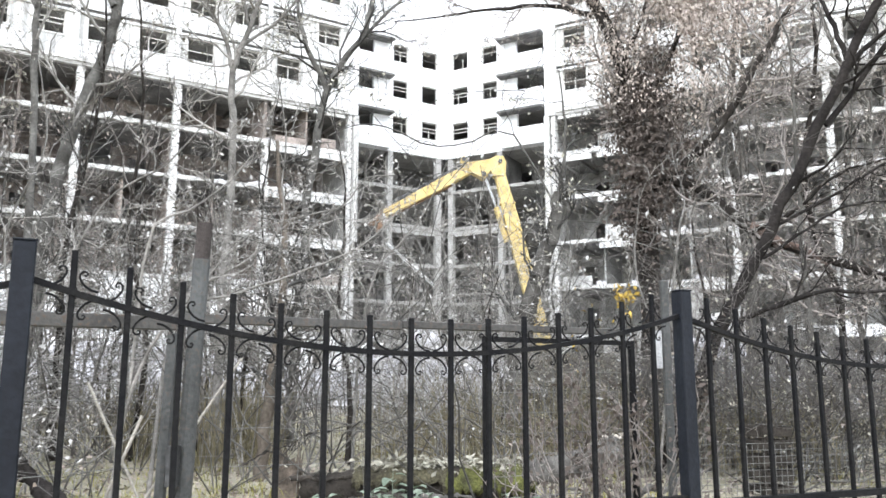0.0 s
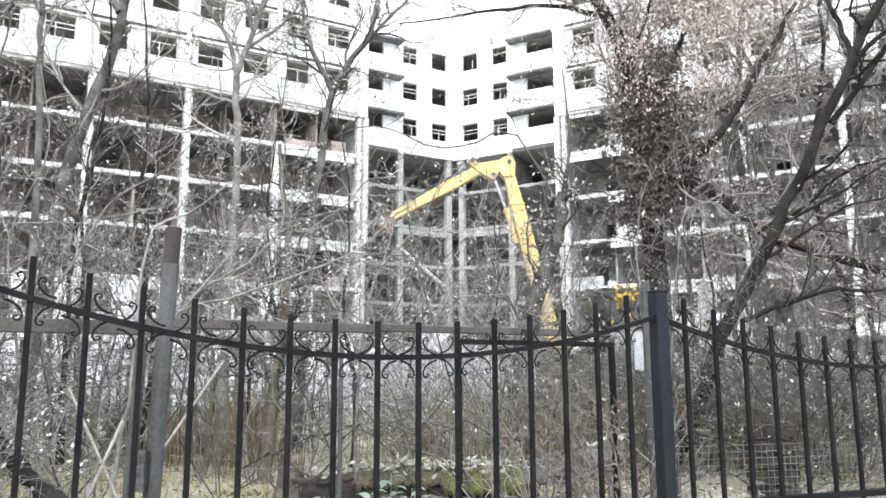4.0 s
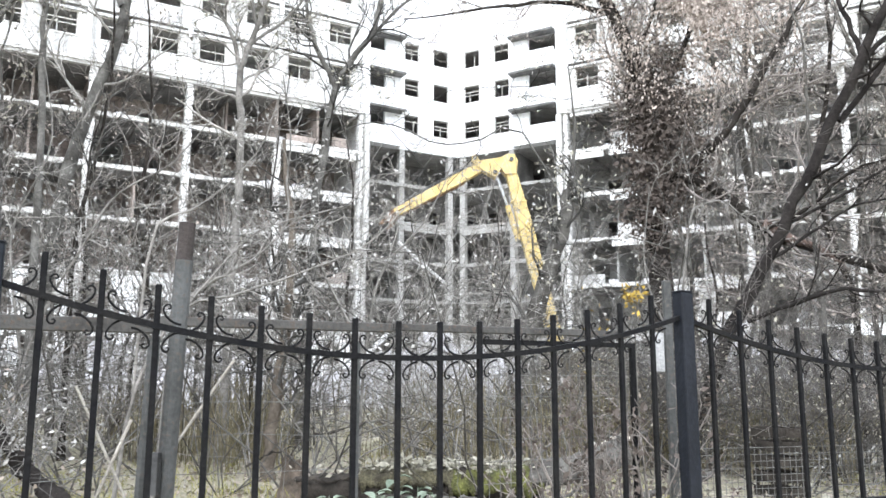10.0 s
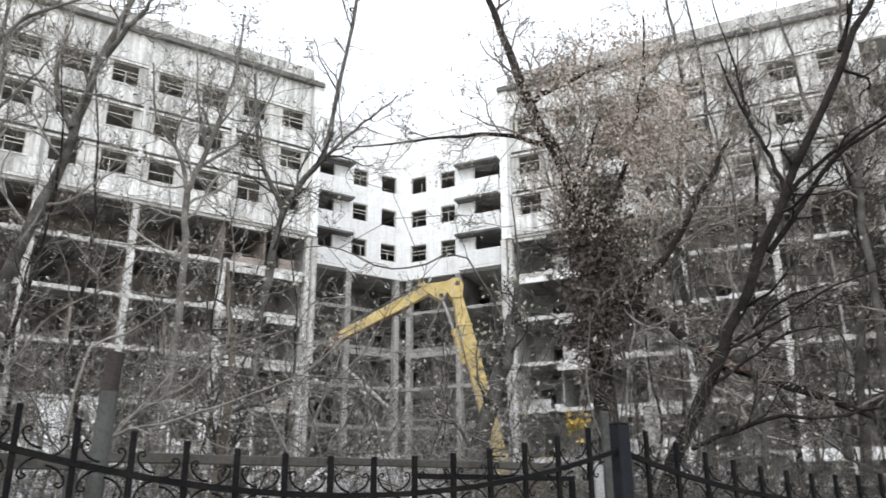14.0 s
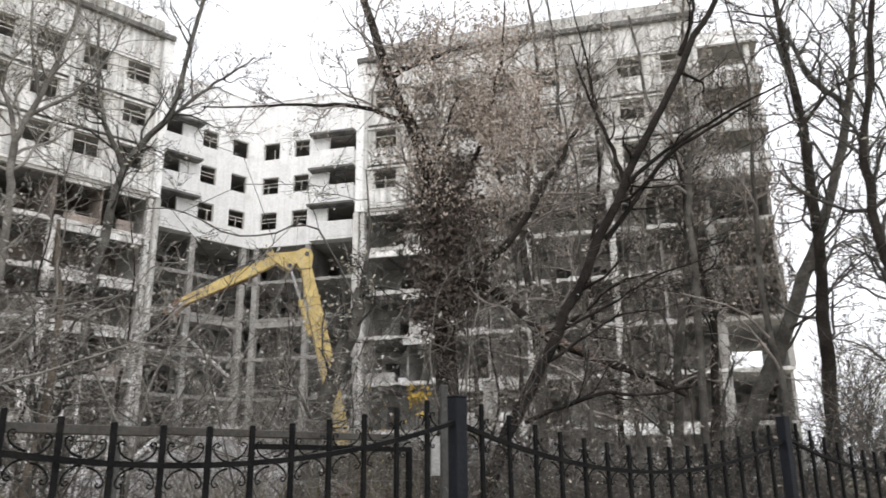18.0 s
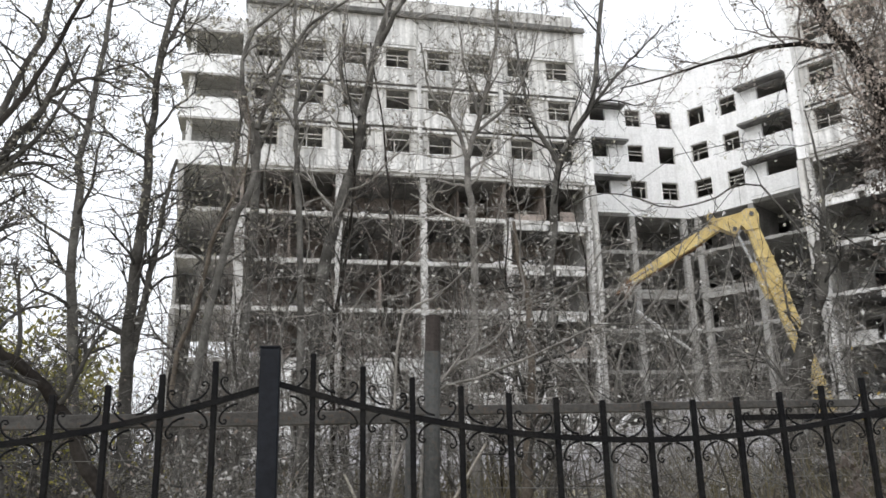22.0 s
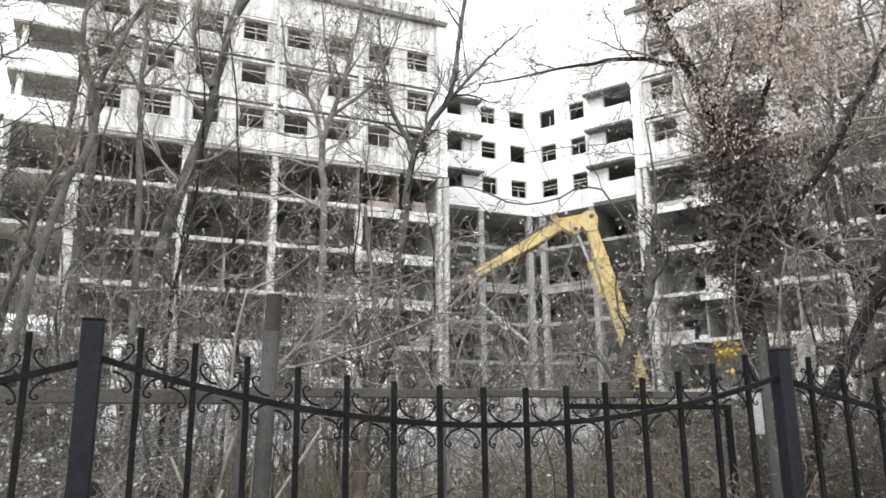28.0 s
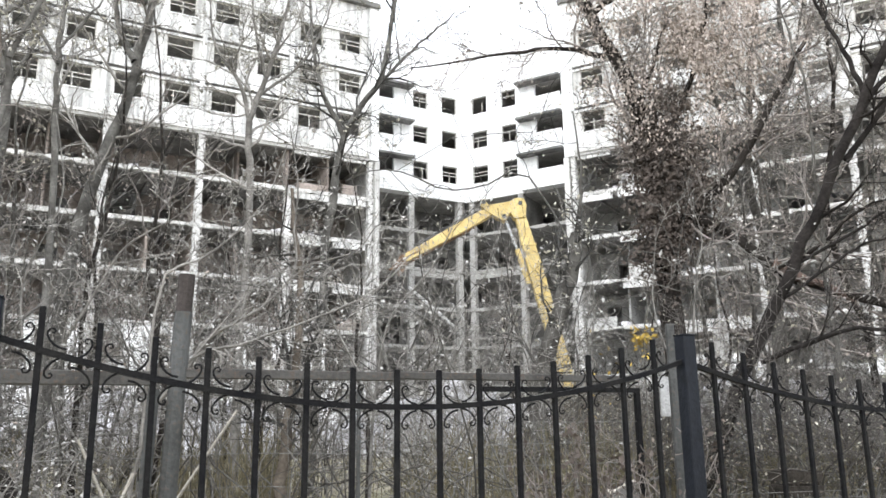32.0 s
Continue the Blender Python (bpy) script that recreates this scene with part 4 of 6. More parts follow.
def sprout(out, tips, p, d, length, r, depth, rng, lift=0.25, fork=(4, 6), crook=0.28, thin=0.0045, ratio=(0.42, 0.68)):
    """A branch and all that grows from it. out: polylines by thickness class; tips: places for leaves."""
    n = (9 if depth > 1 else 6) if ratio[0] < 0.4 else (6 if depth > 1 else 4)
    pts, d = [p], d / (np.linalg.norm(d) + 1e-9)
    for i in range(n - 1):
        d = d + rng.normal(size=3) * crook + np.array([0, 0, lift * 0.25])
        d /= np.linalg.norm(d)
        pts.append(pts[-1] + d * length / (n - 1))
    pts = np.array(pts)
    rad = np.linspace(r, max(r * 0.4, thin * 0.7), n)
    out[min(depth, 2)].append((pts, rad))
    if depth == 0:
        for _ in range(2):
            f = rng.uniform(0.2, 1)
            tips.append(pts[int(f * (n - 1))] + rng.normal(size=3) * 0.03)
        return
    for _ in range(rng.integers(fork[0], fork[1] + 1)):
        f = rng.uniform(0.2, 1.0) * (n - 1)
        k = min(int(f), n - 2)
        q = pts[k] + (pts[k + 1] - pts[k]) * (f - k)
        a = pts[k + 1] - pts[k]
        a /= np.linalg.norm(a) + 1e-9
        c = turn_off(a, rng.uniform(0.5, 1.05), rng)
        sprout(out, tips, q, c, length * rng.uniform(*ratio), max(rad[k] * 0.6, thin), depth - 1, rng, lift, fork, crook, thin, ratio)


def build_tree(name, limbs, label, seed, bark=BARK, twig=TWIG, leaf=OLIVE_LEAF, leaves=0.25, leaf_size=0.07, sprouts=14, reach=2.4,
               depth=2, group="trees", start=0.35, lift=0.25, fork=(4, 6), category="tree"):
    """limbs: (points, radius at the foot, radius at the end); the first one is the trunk."""
    rng = np.random.default_rng(seed)
    t = thing(name, label, category, group)
    tips, out = [], {0: [], 1: [], 2: []}
    wood = []
    for i, (pts, r0, r1) in enumerate(limbs):
        n = 22 if i == 0 else 14
        l = smooth_line(pts, n)
        l[1:-1] += rng.normal(size=(n - 2, 3)) * min(r0 * 0.25, 0.03)
        rr = np.linspace(r0, r1, n) * (1 + rng.normal(size=n) * 0.04)
        if i == 0:
            rr[0] *= 1.35
            rr[1] *= 1.1
        wood.append((l, rr, 10 if r0 > 0.06 else 6))
        count = sprouts if i == 0 else max(4, int(sprouts * 0.6))
        for j in range(count):
            f = (start if i == 0 else 0.15) + (1 - (start if i == 0 else 0.15)) * (j + rng.uniform(0, 1)) / count
            k = min(int(f * (n - 1)), n - 2)
            d = l[k + 1] - l[k]
            d /= np.linalg.norm(d)
            c = turn_off(d, rng.uniform(0.5, 1.2), rng)
            sprout(out, tips, l[k], c, reach * rng.uniform(0.55, 1.15) * (1.1 - 0.4 * f), min(rr[k] * 0.5, 0.035), depth, rng, lift, fork)
    w = join_tubes([tubes([(l, r)], s) for l, r, s in wood[:1]])
    me = fast_mesh("trunk", *w)
    me.shade_smooth()
    part_mesh("trunk", me, bark, t)
    for l, r, s in wood[1:]:
        me = fast_mesh("limb", *tubes([(l, r)], s))
        me.shade_smooth()
        part_mesh("limb", me, bark, t)
    sets = [tubes(out[k], s) for k, s in ((2, 5), (1, 4), (0, 3)) if out[k]]
    part_mesh("crown", fast_mesh("crown", *join_tubes(sets)), twig, t, "bare crooked branches and twigs")
    if leaves and tips:
        p = np.array(tips)
        p = p[rng.random(len(p)) < leaves] if leaves < 1 else np.repeat(p, int(leaves), 0) + rng.normal(size=(len(p) * int(leaves), 3)) * 0.12
        part_mesh("leaves", fast_mesh("leaves", *leaf_quads(p, leaf_size, rng)), leaf, t, "sparse withered leaves")
    return t


def down(pts):
    """The trunk's points with its foot on the ground."""
    a, b = np.array(pts[0]), np.array(pts[1])
    s = (b - a) / (b[2] - a[2]) if b[2] - a[2] > 0.3 else np.array([0, 0, 1.0])
    s = np.clip(s, -0.35, 1)
    foot = a - s * a[2]
    foot[2] = -0.1
    return [tuple(foot)] + [tuple(p) for p in pts]


# trees that stand out one by one
build_tree("tree", [(down([(-7.54, 15.23, 3.47), (-7.35, 15.32, 5.7), (-7.01, 15.48, 6.95), (-6.7, 15.6, 8.5), (-6.45, 15.7, 10.0), (-6.1, 15.9, 11.9), (-5.6, 16.0, 13.4)]), 0.155, 0.06),
                    ([(-6.6, 15.6, 9.2), (-7.2, 15.9, 10.4), (-7.3, 16.2, 12.2)], 0.08, 0.03), ([(-6.3, 15.8, 11.0), (-5.6, 15.6, 11.9), (-4.8, 15.6, 13.2)], 0.07, 0.02)],
           "leaning grey-brown tree with bare crooked branches", 11, BARK_GREY, TWIG_PALE, OLIVE_LEAF, 0.3, 0.07, sprouts=10, reach=2.2)
build_tree("tree", [(down([(-3.3, 19.78, 3.0), (-3.1, 19.79, 6.5), (-2.85, 19.82, 8.43), (-2.52, 19.87, 9.57), (-1.94, 19.94, 10.42), (-1.65, 19.96, 11.45), (-1.22, 20.0, 14.34), (-1.0, 20, 16)]), 0.13, 0.045),
                    ([(-1.94, 19.94, 10.42), (-1.03, 20.01, 11.47), (0.24, 20.04, 12.71)], 0.06, 0.02), ([(-2.7, 19.85, 9.0), (-3.4, 19.6, 10.6), (-3.7, 19.6, 13.0)], 0.08, 0.03)],
           "slender grey tree forking towards the sky", 12, BARK_GREY, TWIG, OLIVE_LEAF, 0.3, sprouts=14, reach=2.0)
build_tree("tree", [(down([(4.85, 17.41, 2.93), (4.83, 17.41, 4.9), (4.74, 17.43, 6.88), (4.4, 17.52, 9.03), (3.71, 17.68, 10.76), (3.06, 17.8, 12.76), (2.5, 17.87, 14.6)]), 0.30, 0.08),
                    ([(3.81, 17.66, 10.13), (2.74, 17.85, 10.46), (1.21, 18.01, 10.39), (-0.91, 18.01, 10.09)], 0.07, 0.015),
                    ([(3.47, 17.72, 11.26), (4.17, 17.58, 11.65), (5.39, 17.25, 12.2)], 0.09, 0.03),
                    ([(4.7, 17.43, 7.2), (5.5, 17.2, 9.0), (6.2, 17.0, 11.5), (6.4, 17, 13.5)], 0.08, 0.02),
                    ([(4.75, 17.43, 6.6), (4.2, 17.0, 8.0), (5.0, 16.7, 10.4)], 0.10, 0.03),
                    ([(4.78, 17.4, 5.6), (5.3, 16.9, 5.95), (6.34, 16.29, 5.09), (6.79, 16.11, 4.52), (7.7, 15.7, 4.1), (8.67, 15.19, 3.58), (9.3, 14.8, 3.2)], 0.15, 0.06),
                    ([(5.2, 16.95, 5.9), (6.08, 16.38, 6.81), (7.12, 15.97, 8.48), (7.64, 15.72, 9.45)], 0.11, 0.04),
                    ([(6.64, 15.9, 4.6), (7.36, 15.5, 4.96), (7.99, 15.11, 5.57), (8.77, 14.67, 5.78)], 0.05, 0.02)],
           "dark old tree thick with dry brown leaves and creeper", 13, BARK, TWIG_RED, CROWN_LEAF, 0.9, 0.068, sprouts=20, reach=2.0)
build_tree("tree", [(down([(4.96, 13.2, 2.55), (5.38, 12.98, 3.49), (5.8, 12.76, 4.37), (6.18, 12.54, 5.26), (6.78, 12.1, 6.77), (7.32, 11.66, 7.98), (8.02, 11.22, 9.47), (8.59, 11.0, 10.52), (9.3, 10.8, 12.2)]), 0.125, 0.04),
                    ([(6.83, 12.32, 6.8), (6.63, 12.43, 7.69), (6.34, 12.58, 8.65), (6.1, 12.6, 9.6)], 0.05, 0.02),
                    ([(6.7, 12.4, 6.3), (7.13, 12.28, 6.98), (7.93, 11.79, 7.57), (8.62, 11.3, 7.98), (9.26, 10.78, 8.28)], 0.05, 0.015),
                    ([(6.5, 12.5, 5.7), (6.78, 12.47, 6.04), (7.56, 12.03, 7.17), (8.16, 11.62, 7.61), (8.84, 11.13, 8.0)], 0.06, 0.02),
                    ([(5.75, 12.85, 4.1), (6.71, 12.5, 4.64), (7.27, 12.18, 5.0), (8.2, 11.8, 5.3)], 0.03, 0.012),
                    ([(5.5, 12.95, 3.55), (6.2, 12.75, 4.02), (6.7, 12.51, 4.33), (7.4, 12.2, 4.4)], 0.03, 0.012),
                    ([(5.05, 13.1, 2.5), (5.58, 12.5, 2.75), (6.0, 12.0, 2.9), (6.6, 11.7, 2.85), (7.2, 11.3, 2.95)], 0.045, 0.02),
                    ([(7.9, 11.75, 9.2), (8.2, 11.62, 10.1), (8.2, 11.6, 10.9)], 0.05, 0.02)],
           "dark leaning tree with a bare black trunk", 14, BARK_BLACK, BARK_BLACK, PALE_LEAF, 0.1, sprouts=5, reach=1.3, fork=(3, 4))
build_tree("tree", [(down([(1.52, 14.92, 0.3), (1.58, 14.91, 1.83), (1.84, 14.9, 3.0), (2.12, 14.9, 3.84), (2.34, 14.9, 4.49), (2.47, 14.9, 5.1)]), 0.21, 0.12),
                    ([(2.45, 14.9, 5.0), (2.6, 14.85, 6.2), (2.5, 14.85, 7.6)], 0.05, 0.012), ([(2.4, 14.88, 4.8), (1.54, 14.97, 6.35), (0.68, 15.03, 6.14), (-0.05, 15.04, 6.08), (-0.79, 15.01, 6.43), (-1.46, 14.96, 6.48), (-1.98, 14.9, 6.25)], 0.022, 0.008)],
           "thick grey-brown trunk broken off above the shrubs", 15, BARK_PALE, TWIG, OLIVE_LEAF, 0.4, sprouts=9, reach=1.3)
build_tree("tree", [(down([(-2.62, 12.74, 0.38), (-2.5, 12.75, 1.8), (-2.4, 12.8, 3.6), (-2.6, 12.9, 5.5)]), 0.13, 0.03)],
           "thin brown tree rising from the shrubs", 16, BARK_TAN, TWIG, PALE_LEAF, 0.4, sprouts=16, reach=1.4)
right_side = [
    ([(10.48, 12.26, 1.53), (10.6, 12.16, 3.63), (10.69, 12.07, 6.38), (10.67, 12.09, 8.81), (10.59, 12.16, 10.4), (10.51, 12.23, 12.5)], 0.16, [([(10.6, 12.1, 8.0), (11.4, 12.0, 9.0), (12.2, 11.6, 9.4)], 0.05, 0.02)]),
    ([(9.9, 13.9, 2.2), (10.8, 13.29, 4.6), (11.51, 12.68, 6.65), (12.05, 12.18, 9.05), (12.44, 11.79, 12.2)], 0.2, [([(12.0, 12.2, 8.8), (11.5, 12.6, 9.8), (11.2, 12.9, 11.5)], 0.07, 0.03)]),
    ([(9.89, 10.1, 1.52), (10.04, 9.94, 3.39), (10.04, 9.95, 4.49), (9.99, 10.0, 6.15), (10.13, 9.86, 7.66), (10.6, 9.46, 10.6)], 0.14, [([(10.05, 9.9, 4.0), (10.7, 9.5, 4.9), (11.5, 9.2, 6.2)], 0.07, 0.03)]),
    ([(9.84, 16.39, 1.54), (10.07, 16.24, 4.32), (10.51, 15.97, 7.6), (10.6, 15.9, 10)], 0.15, []),
    ([(10.54, 15.95, 1.9), (10.75, 15.81, 4.81), (10.5, 15.85, 7.2), (10.2, 15.9, 9.5)], 0.13, []),
    ([(14.5, 14.5, 2.0), (14.7, 14.4, 5), (14.4, 14.4, 8), (14.9, 14.2, 12)], 0.15, []),
]
for i, (pts, r, extra) in enumerate(right_side):
    build_tree("tree", [(down(pts), r, 0.04)] + extra, "tall dark bare tree against the white sky", 30 + i, BARK_PALE if i % 2 else BARK, TWIG, OLIVE_LEAF, 0.3,
               sprouts=16, reach=2.0, group="tall trees")
left_side = [
    ([(-9.27, 11.78, 1.21), (-9.31, 11.75, 3.24), (-9.31, 11.75, 5.33), (-9.27, 11.78, 7.58), (-9.16, 11.86, 9.54), (-9.0, 11.96, 11.5)], 0.15,
     [([(-9.32, 11.74, 3.34), (-9.11, 11.91, 5.13), (-8.85, 12.07, 7.2)], 0.08, 0.03), ([(-9.2, 11.8, 9.4), (-8.9, 12, 10.2), (-8.6, 12, 11.5)], 0.05, 0.02)]),
    ([(-9.14, 10.59, 1.25), (-9.32, 10.43, 3.11), (-9.44, 10.32, 5.49), (-9.4, 10.36, 7.58), (-9.2, 10.48, 10.2)], 0.12, []),
    ([(-9.68, 7.60, 2.72), (-9.34, 7.64, 3.60), (-8.98, 7.69, 4.43), (-8.66, 7.73, 5.01), (-8.38, 7.77, 5.56), (-8.09, 7.81, 6.03), (-7.78, 7.86, 6.41), (-7.58, 7.90, 6.91)], 0.1,
     [([(-8.5, 7.75, 5.3), (-7.9, 7.9, 5.5), (-7.1, 8.1, 5.0)], 0.03, 0.012), ([(-7.78, 7.86, 6.41), (-7.2, 7.9, 6.6), (-6.6, 7.9, 6.3)], 0.035, 0.012)]),
    ([(-7.78, 7.75, 1.34), (-7.95, 7.57, 3.1), (-8.11, 7.4, 4.31), (-8.2, 7.35, 5.6)], 0.075, []),
    ([(-10.42, 14.67, 1.12), (-10.32, 14.74, 3.97), (-10.05, 14.93, 5.77), (-9.7, 15.16, 7.69), (-9.44, 15.33, 10.4)], 0.13, []),
    ([(-9.85, 16.28, 3.5), (-9.69, 16.35, 8.81), (-10.1, 16.09, 10.47), (-9.27, 16.59, 11.51), (-8.0, 17.13, 13.4)], 0.14, [([(-9.7, 16.3, 9.0), (-9.2, 16.5, 10.5), (-9.4, 16.6, 13)], 0.06, 0.02)]),
    ([(-11.2, 8.6, 2.0), (-11.0, 8.7, 4), (-10.4, 9.0, 6), (-9.7, 9.4, 8.4), (-9.5, 9.5, 10)], 0.10, []),
]
for i, (pts, r, extra) in enumerate(left_side):
    build_tree("tree", [(down(pts), r, 0.035)] + extra, "bare dark tree with a few withered leaves", 50 + i, BARK_GREY if i % 2 else BARK_PALE, TWIG, OLIVE_LEAF, 0.9, 0.06,
               sprouts=(17, 16, 12, 8, 12, 5, 10)[i], reach=(1.9, 1.9, 1.2, 1.0, 1.9, 1.9, 1.3)[i], group="tall trees")
build_tree("tree", [([(-4.95, 7.56, -0.1), (-5.62, 6.96, 1.3), (-5.84, 6.77, 1.74), (-6.0, 6.69, 2.16), (-6.34, 6.37, 2.6), (-6.61, 6.08, 2.93), (-6.9, 5.8, 3.25)], 0.085, 0.045)],
           "dark trunk leaning low across the fence", 70, BARK, TWIG, PALE_LEAF, 0.3, sprouts=8, reach=1.2, start=0.5)

build_tree("tree", [([(-8.1, 11.0, -0.1), (-7.83, 11.0, 3.12), (-7.6, 11.0, 3.75), (-7.42, 11.0, 4.4), (-7.24, 11.0, 5.16), (-6.99, 11.0, 5.73), (-6.74, 11.0, 6.19), (-6.63, 11.0, 6.9), (-6.74, 11.0, 7.65)], 0.05, 0.018)],
           "slender tan-brown tree leaning over the fence", 71, BARK_TAN, TWIG_RED, OLIVE_LEAF, 0.5, 0.06, sprouts=7, reach=1.1, start=0.5, group="slender trees")

# more leaning and crooked trees beside the path
for i, limbs in enumerate((
        [([(-6.5, 4.6, -0.1), (-6.3, 4.8, 2.4), (-6.14, 4.99, 3.56), (-5.97, 5.19, 4.25), (-5.71, 5.49, 5.01), (-5.5, 5.7, 5.76), (-5.3, 5.9, 6.9)], 0.045, 0.02)],
        [([(-7.2, 6.8, -0.1), (-7.3, 6.7, 2.5), (-7.36, 6.65, 4.13), (-7.49, 6.5, 5.23), (-7.68, 6.27, 6.28), (-7.7, 6.24, 7.4)], 0.055, 0.02), ([(-7.4, 6.6, 4.6), (-6.9, 7.0, 5.5), (-6.6, 7.2, 6.6)], 0.03, 0.012)],
        [([(-7.0, 3.8, -0.1), (-6.8, 4.2, 2.6), (-6.42, 4.62, 4.69), (-6.3, 4.78, 5.62), (-6.22, 4.89, 6.01), (-6.1, 5.0, 7.0)], 0.10, 0.06), ([(-6.22, 4.89, 5.96), (-6.07, 5.07, 6.21), (-5.8, 5.3, 6.6)], 0.04, 0.02)])):
    build_tree("tree", limbs, "slender leaning tree beside the fence", 60 + i, (BARK, BARK_PALE)[i % 2], TWIG, OLIVE_LEAF, 0.4, 0.05, sprouts=7, reach=1.1, start=0.45, fork=(3, 5), group="slender trees")
build_tree("tree", [([(-7.6, 10.6, -0.1), (-7.3, 10.8, 3.0), (-6.91, 10.95, 5.2), (-6.66, 11.1, 5.99), (-6.57, 11.16, 6.7), (-6.64, 11.11, 7.2), (-6.85, 10.98, 7.69), (-6.8, 11.02, 8.6), (-6.58, 11.15, 9.16), (-5.8, 11.59, 10.02), (-5.2, 11.8, 10.8)], 0.07, 0.02),
                    ([(-6.6, 11.13, 7.1), (-6.2, 11.37, 8.49), (-5.79, 11.59, 9.22), (-5.15, 11.89, 9.79), (-4.5, 12.1, 10.3)], 0.045, 0.015)],
           "crooked grey tree with arching limbs", 64, BARK_GREY, TWIG_PALE, OLIVE_LEAF, 0.4, 0.07, sprouts=6, reach=1.4, group="slender trees")
build_tree("tree", [([(-6.7, 13.4, -0.1), (-6.87, 13.28, 5.8), (-6.97, 13.23, 7.85), (-6.96, 13.23, 9.14), (-7.05, 13.18, 10.29), (-7.0, 13.2, 12)], 0.07, 0.02),
                    ([(-6.96, 13.2, 8.0), (-7.4, 12.9, 8.9), (-7.7, 12.8, 9.6)], 0.035, 0.012), ([(-6.96, 13.2, 8.3), (-6.6, 13.4, 9.0), (-6.2, 13.6, 9.8)], 0.035, 0.012)],
           "thin upright grey tree with a few leaves", 65, BARK_GREY, TWIG_PALE, OLIVE_LEAF, 0.5, 0.08, sprouts=10, reach=1.7, group="slender trees")
build_tree("tree", [([(-4.1, 15.4, -0.1), (-4.01, 15.5, 5.84), (-4.09, 15.48, 7.49), (-3.93, 15.52, 8.34), (-3.57, 15.61, 9.53), (-3.37, 15.66, 10.61), (-3.28, 15.68, 12.2)], 0.09, 0.025),
                    ([(-4.05, 15.5, 7.7), (-4.32, 15.42, 8.64), (-4.79, 15.27, 9.36), (-4.98, 15.21, 10.6)], 0.05, 0.015), ([(-3.8, 15.56, 8.8), (-4.02, 15.5, 9.77), (-4.19, 15.45, 11.3)], 0.04, 0.012),
                    ([(-3.95, 15.52, 8.3), (-3.16, 15.7, 9.06), (-2.68, 15.8, 9.92), (-2.4, 15.9, 11)], 0.04, 0.012)],
           "forked pale grey tree with olive leaves", 66, BARK_ASH, TWIG_PALE, OLIVE_LEAF, 0.5, 0.07, sprouts=15, reach=1.7, start=0.2, group="slender trees")
build_tree("tree", [([(8.5, 13.1, -0.1), (8.59, 13.04, 5.95), (8.7, 12.96, 8.0), (8.75, 12.93, 9.72), (8.9, 12.83, 11.6)], 0.08, 0.02)],
           "thin upright grey tree with a few leaves", 67, BARK_PALE, TWIG_RED, CROWN_LEAF, 0.8, 0.08, sprouts=20, reach=1.8, group="slender trees")
for i, limbs in enumerate((
        [([(-3.5, 8.9, -0.1), (-3.2, 8.7, 1.5), (-2.7, 8.59, 2.3), (-2.25, 8.73, 2.45), (-1.74, 8.85, 2.64), (-1.24, 8.94, 2.84), (-0.8, 9.0, 3.07), (-0.4, 9.1, 3.5)], 0.022, 0.007),
         ([(-3.25, 8.73, 1.4), (-3.06, 8.5, 3.07), (-2.66, 8.61, 3.39), (-2.27, 8.72, 3.76), (-2.01, 8.79, 4.14), (-1.8, 8.8, 4.8)], 0.018, 0.006)],
        [([(-3.3, 9.6, -0.1), (-3.1, 9.55, 2.2), (-2.6, 9.7, 2.8), (-2.27, 9.75, 3.0), (-1.9, 9.84, 3.47), (-1.91, 9.84, 3.99), (-1.88, 9.84, 4.67), (-2.0, 9.8, 5.4)], 0.024, 0.007), ([(-3.0, 9.55, 2.4), (-2.47, 9.7, 3.11), (-2.1, 9.79, 3.42), (-1.2, 9.9, 3.7)], 0.016, 0.006)],
        [([(-1.1, 11.0, -0.1), (-0.97, 10.99, 2.17), (-0.76, 11.01, 3.07), (-0.44, 11.03, 3.45), (-0.11, 11.04, 3.88), (0.2, 11.0, 4.6)], 0.022, 0.007), ([(-1.0, 11, 1.9), (-1.73, 10.89, 3.43), (-1.2, 10.96, 4.02), (-0.93, 10.99, 4.37), (-0.54, 11.02, 4.42)], 0.016, 0.006)],
        [([(-5.6, 10.4, -0.1), (-5.2, 10.3, 2.0), (-4.6, 10.2, 3.2), (-4.2, 10.2, 3.9), (-3.5, 10.1, 4.3), (-2.9, 10.1, 5.0)], 0.024, 0.007), ([(-5.3, 10.3, 1.8), (-5.5, 10.2, 3.4), (-5.1, 10.2, 4.6), (-5.3, 10.2, 5.8)], 0.018, 0.006)],
        [([(3.0, 10.9, -0.1), (3.2, 10.7, 2.2), (3.36, 10.55, 3.64), (3.52, 10.5, 3.87), (3.78, 10.41, 3.89), (4.0, 10.33, 3.68), (4.28, 10.22, 3.46)], 0.02, 0.006), ([(3.15, 10.7, 1.9), (2.8, 10.8, 3.0), (2.9, 10.8, 4.2)], 0.014, 0.006)])):
    build_tree("bush", limbs, "pale grey bush with long arching branches", 80 + i, BARK_ASH, TWIG_PALE, PALE_LEAF, 0.5, 0.05, sprouts=8, reach=0.9, start=0.25, fork=(3, 4), group="arching bushes", category="bush")

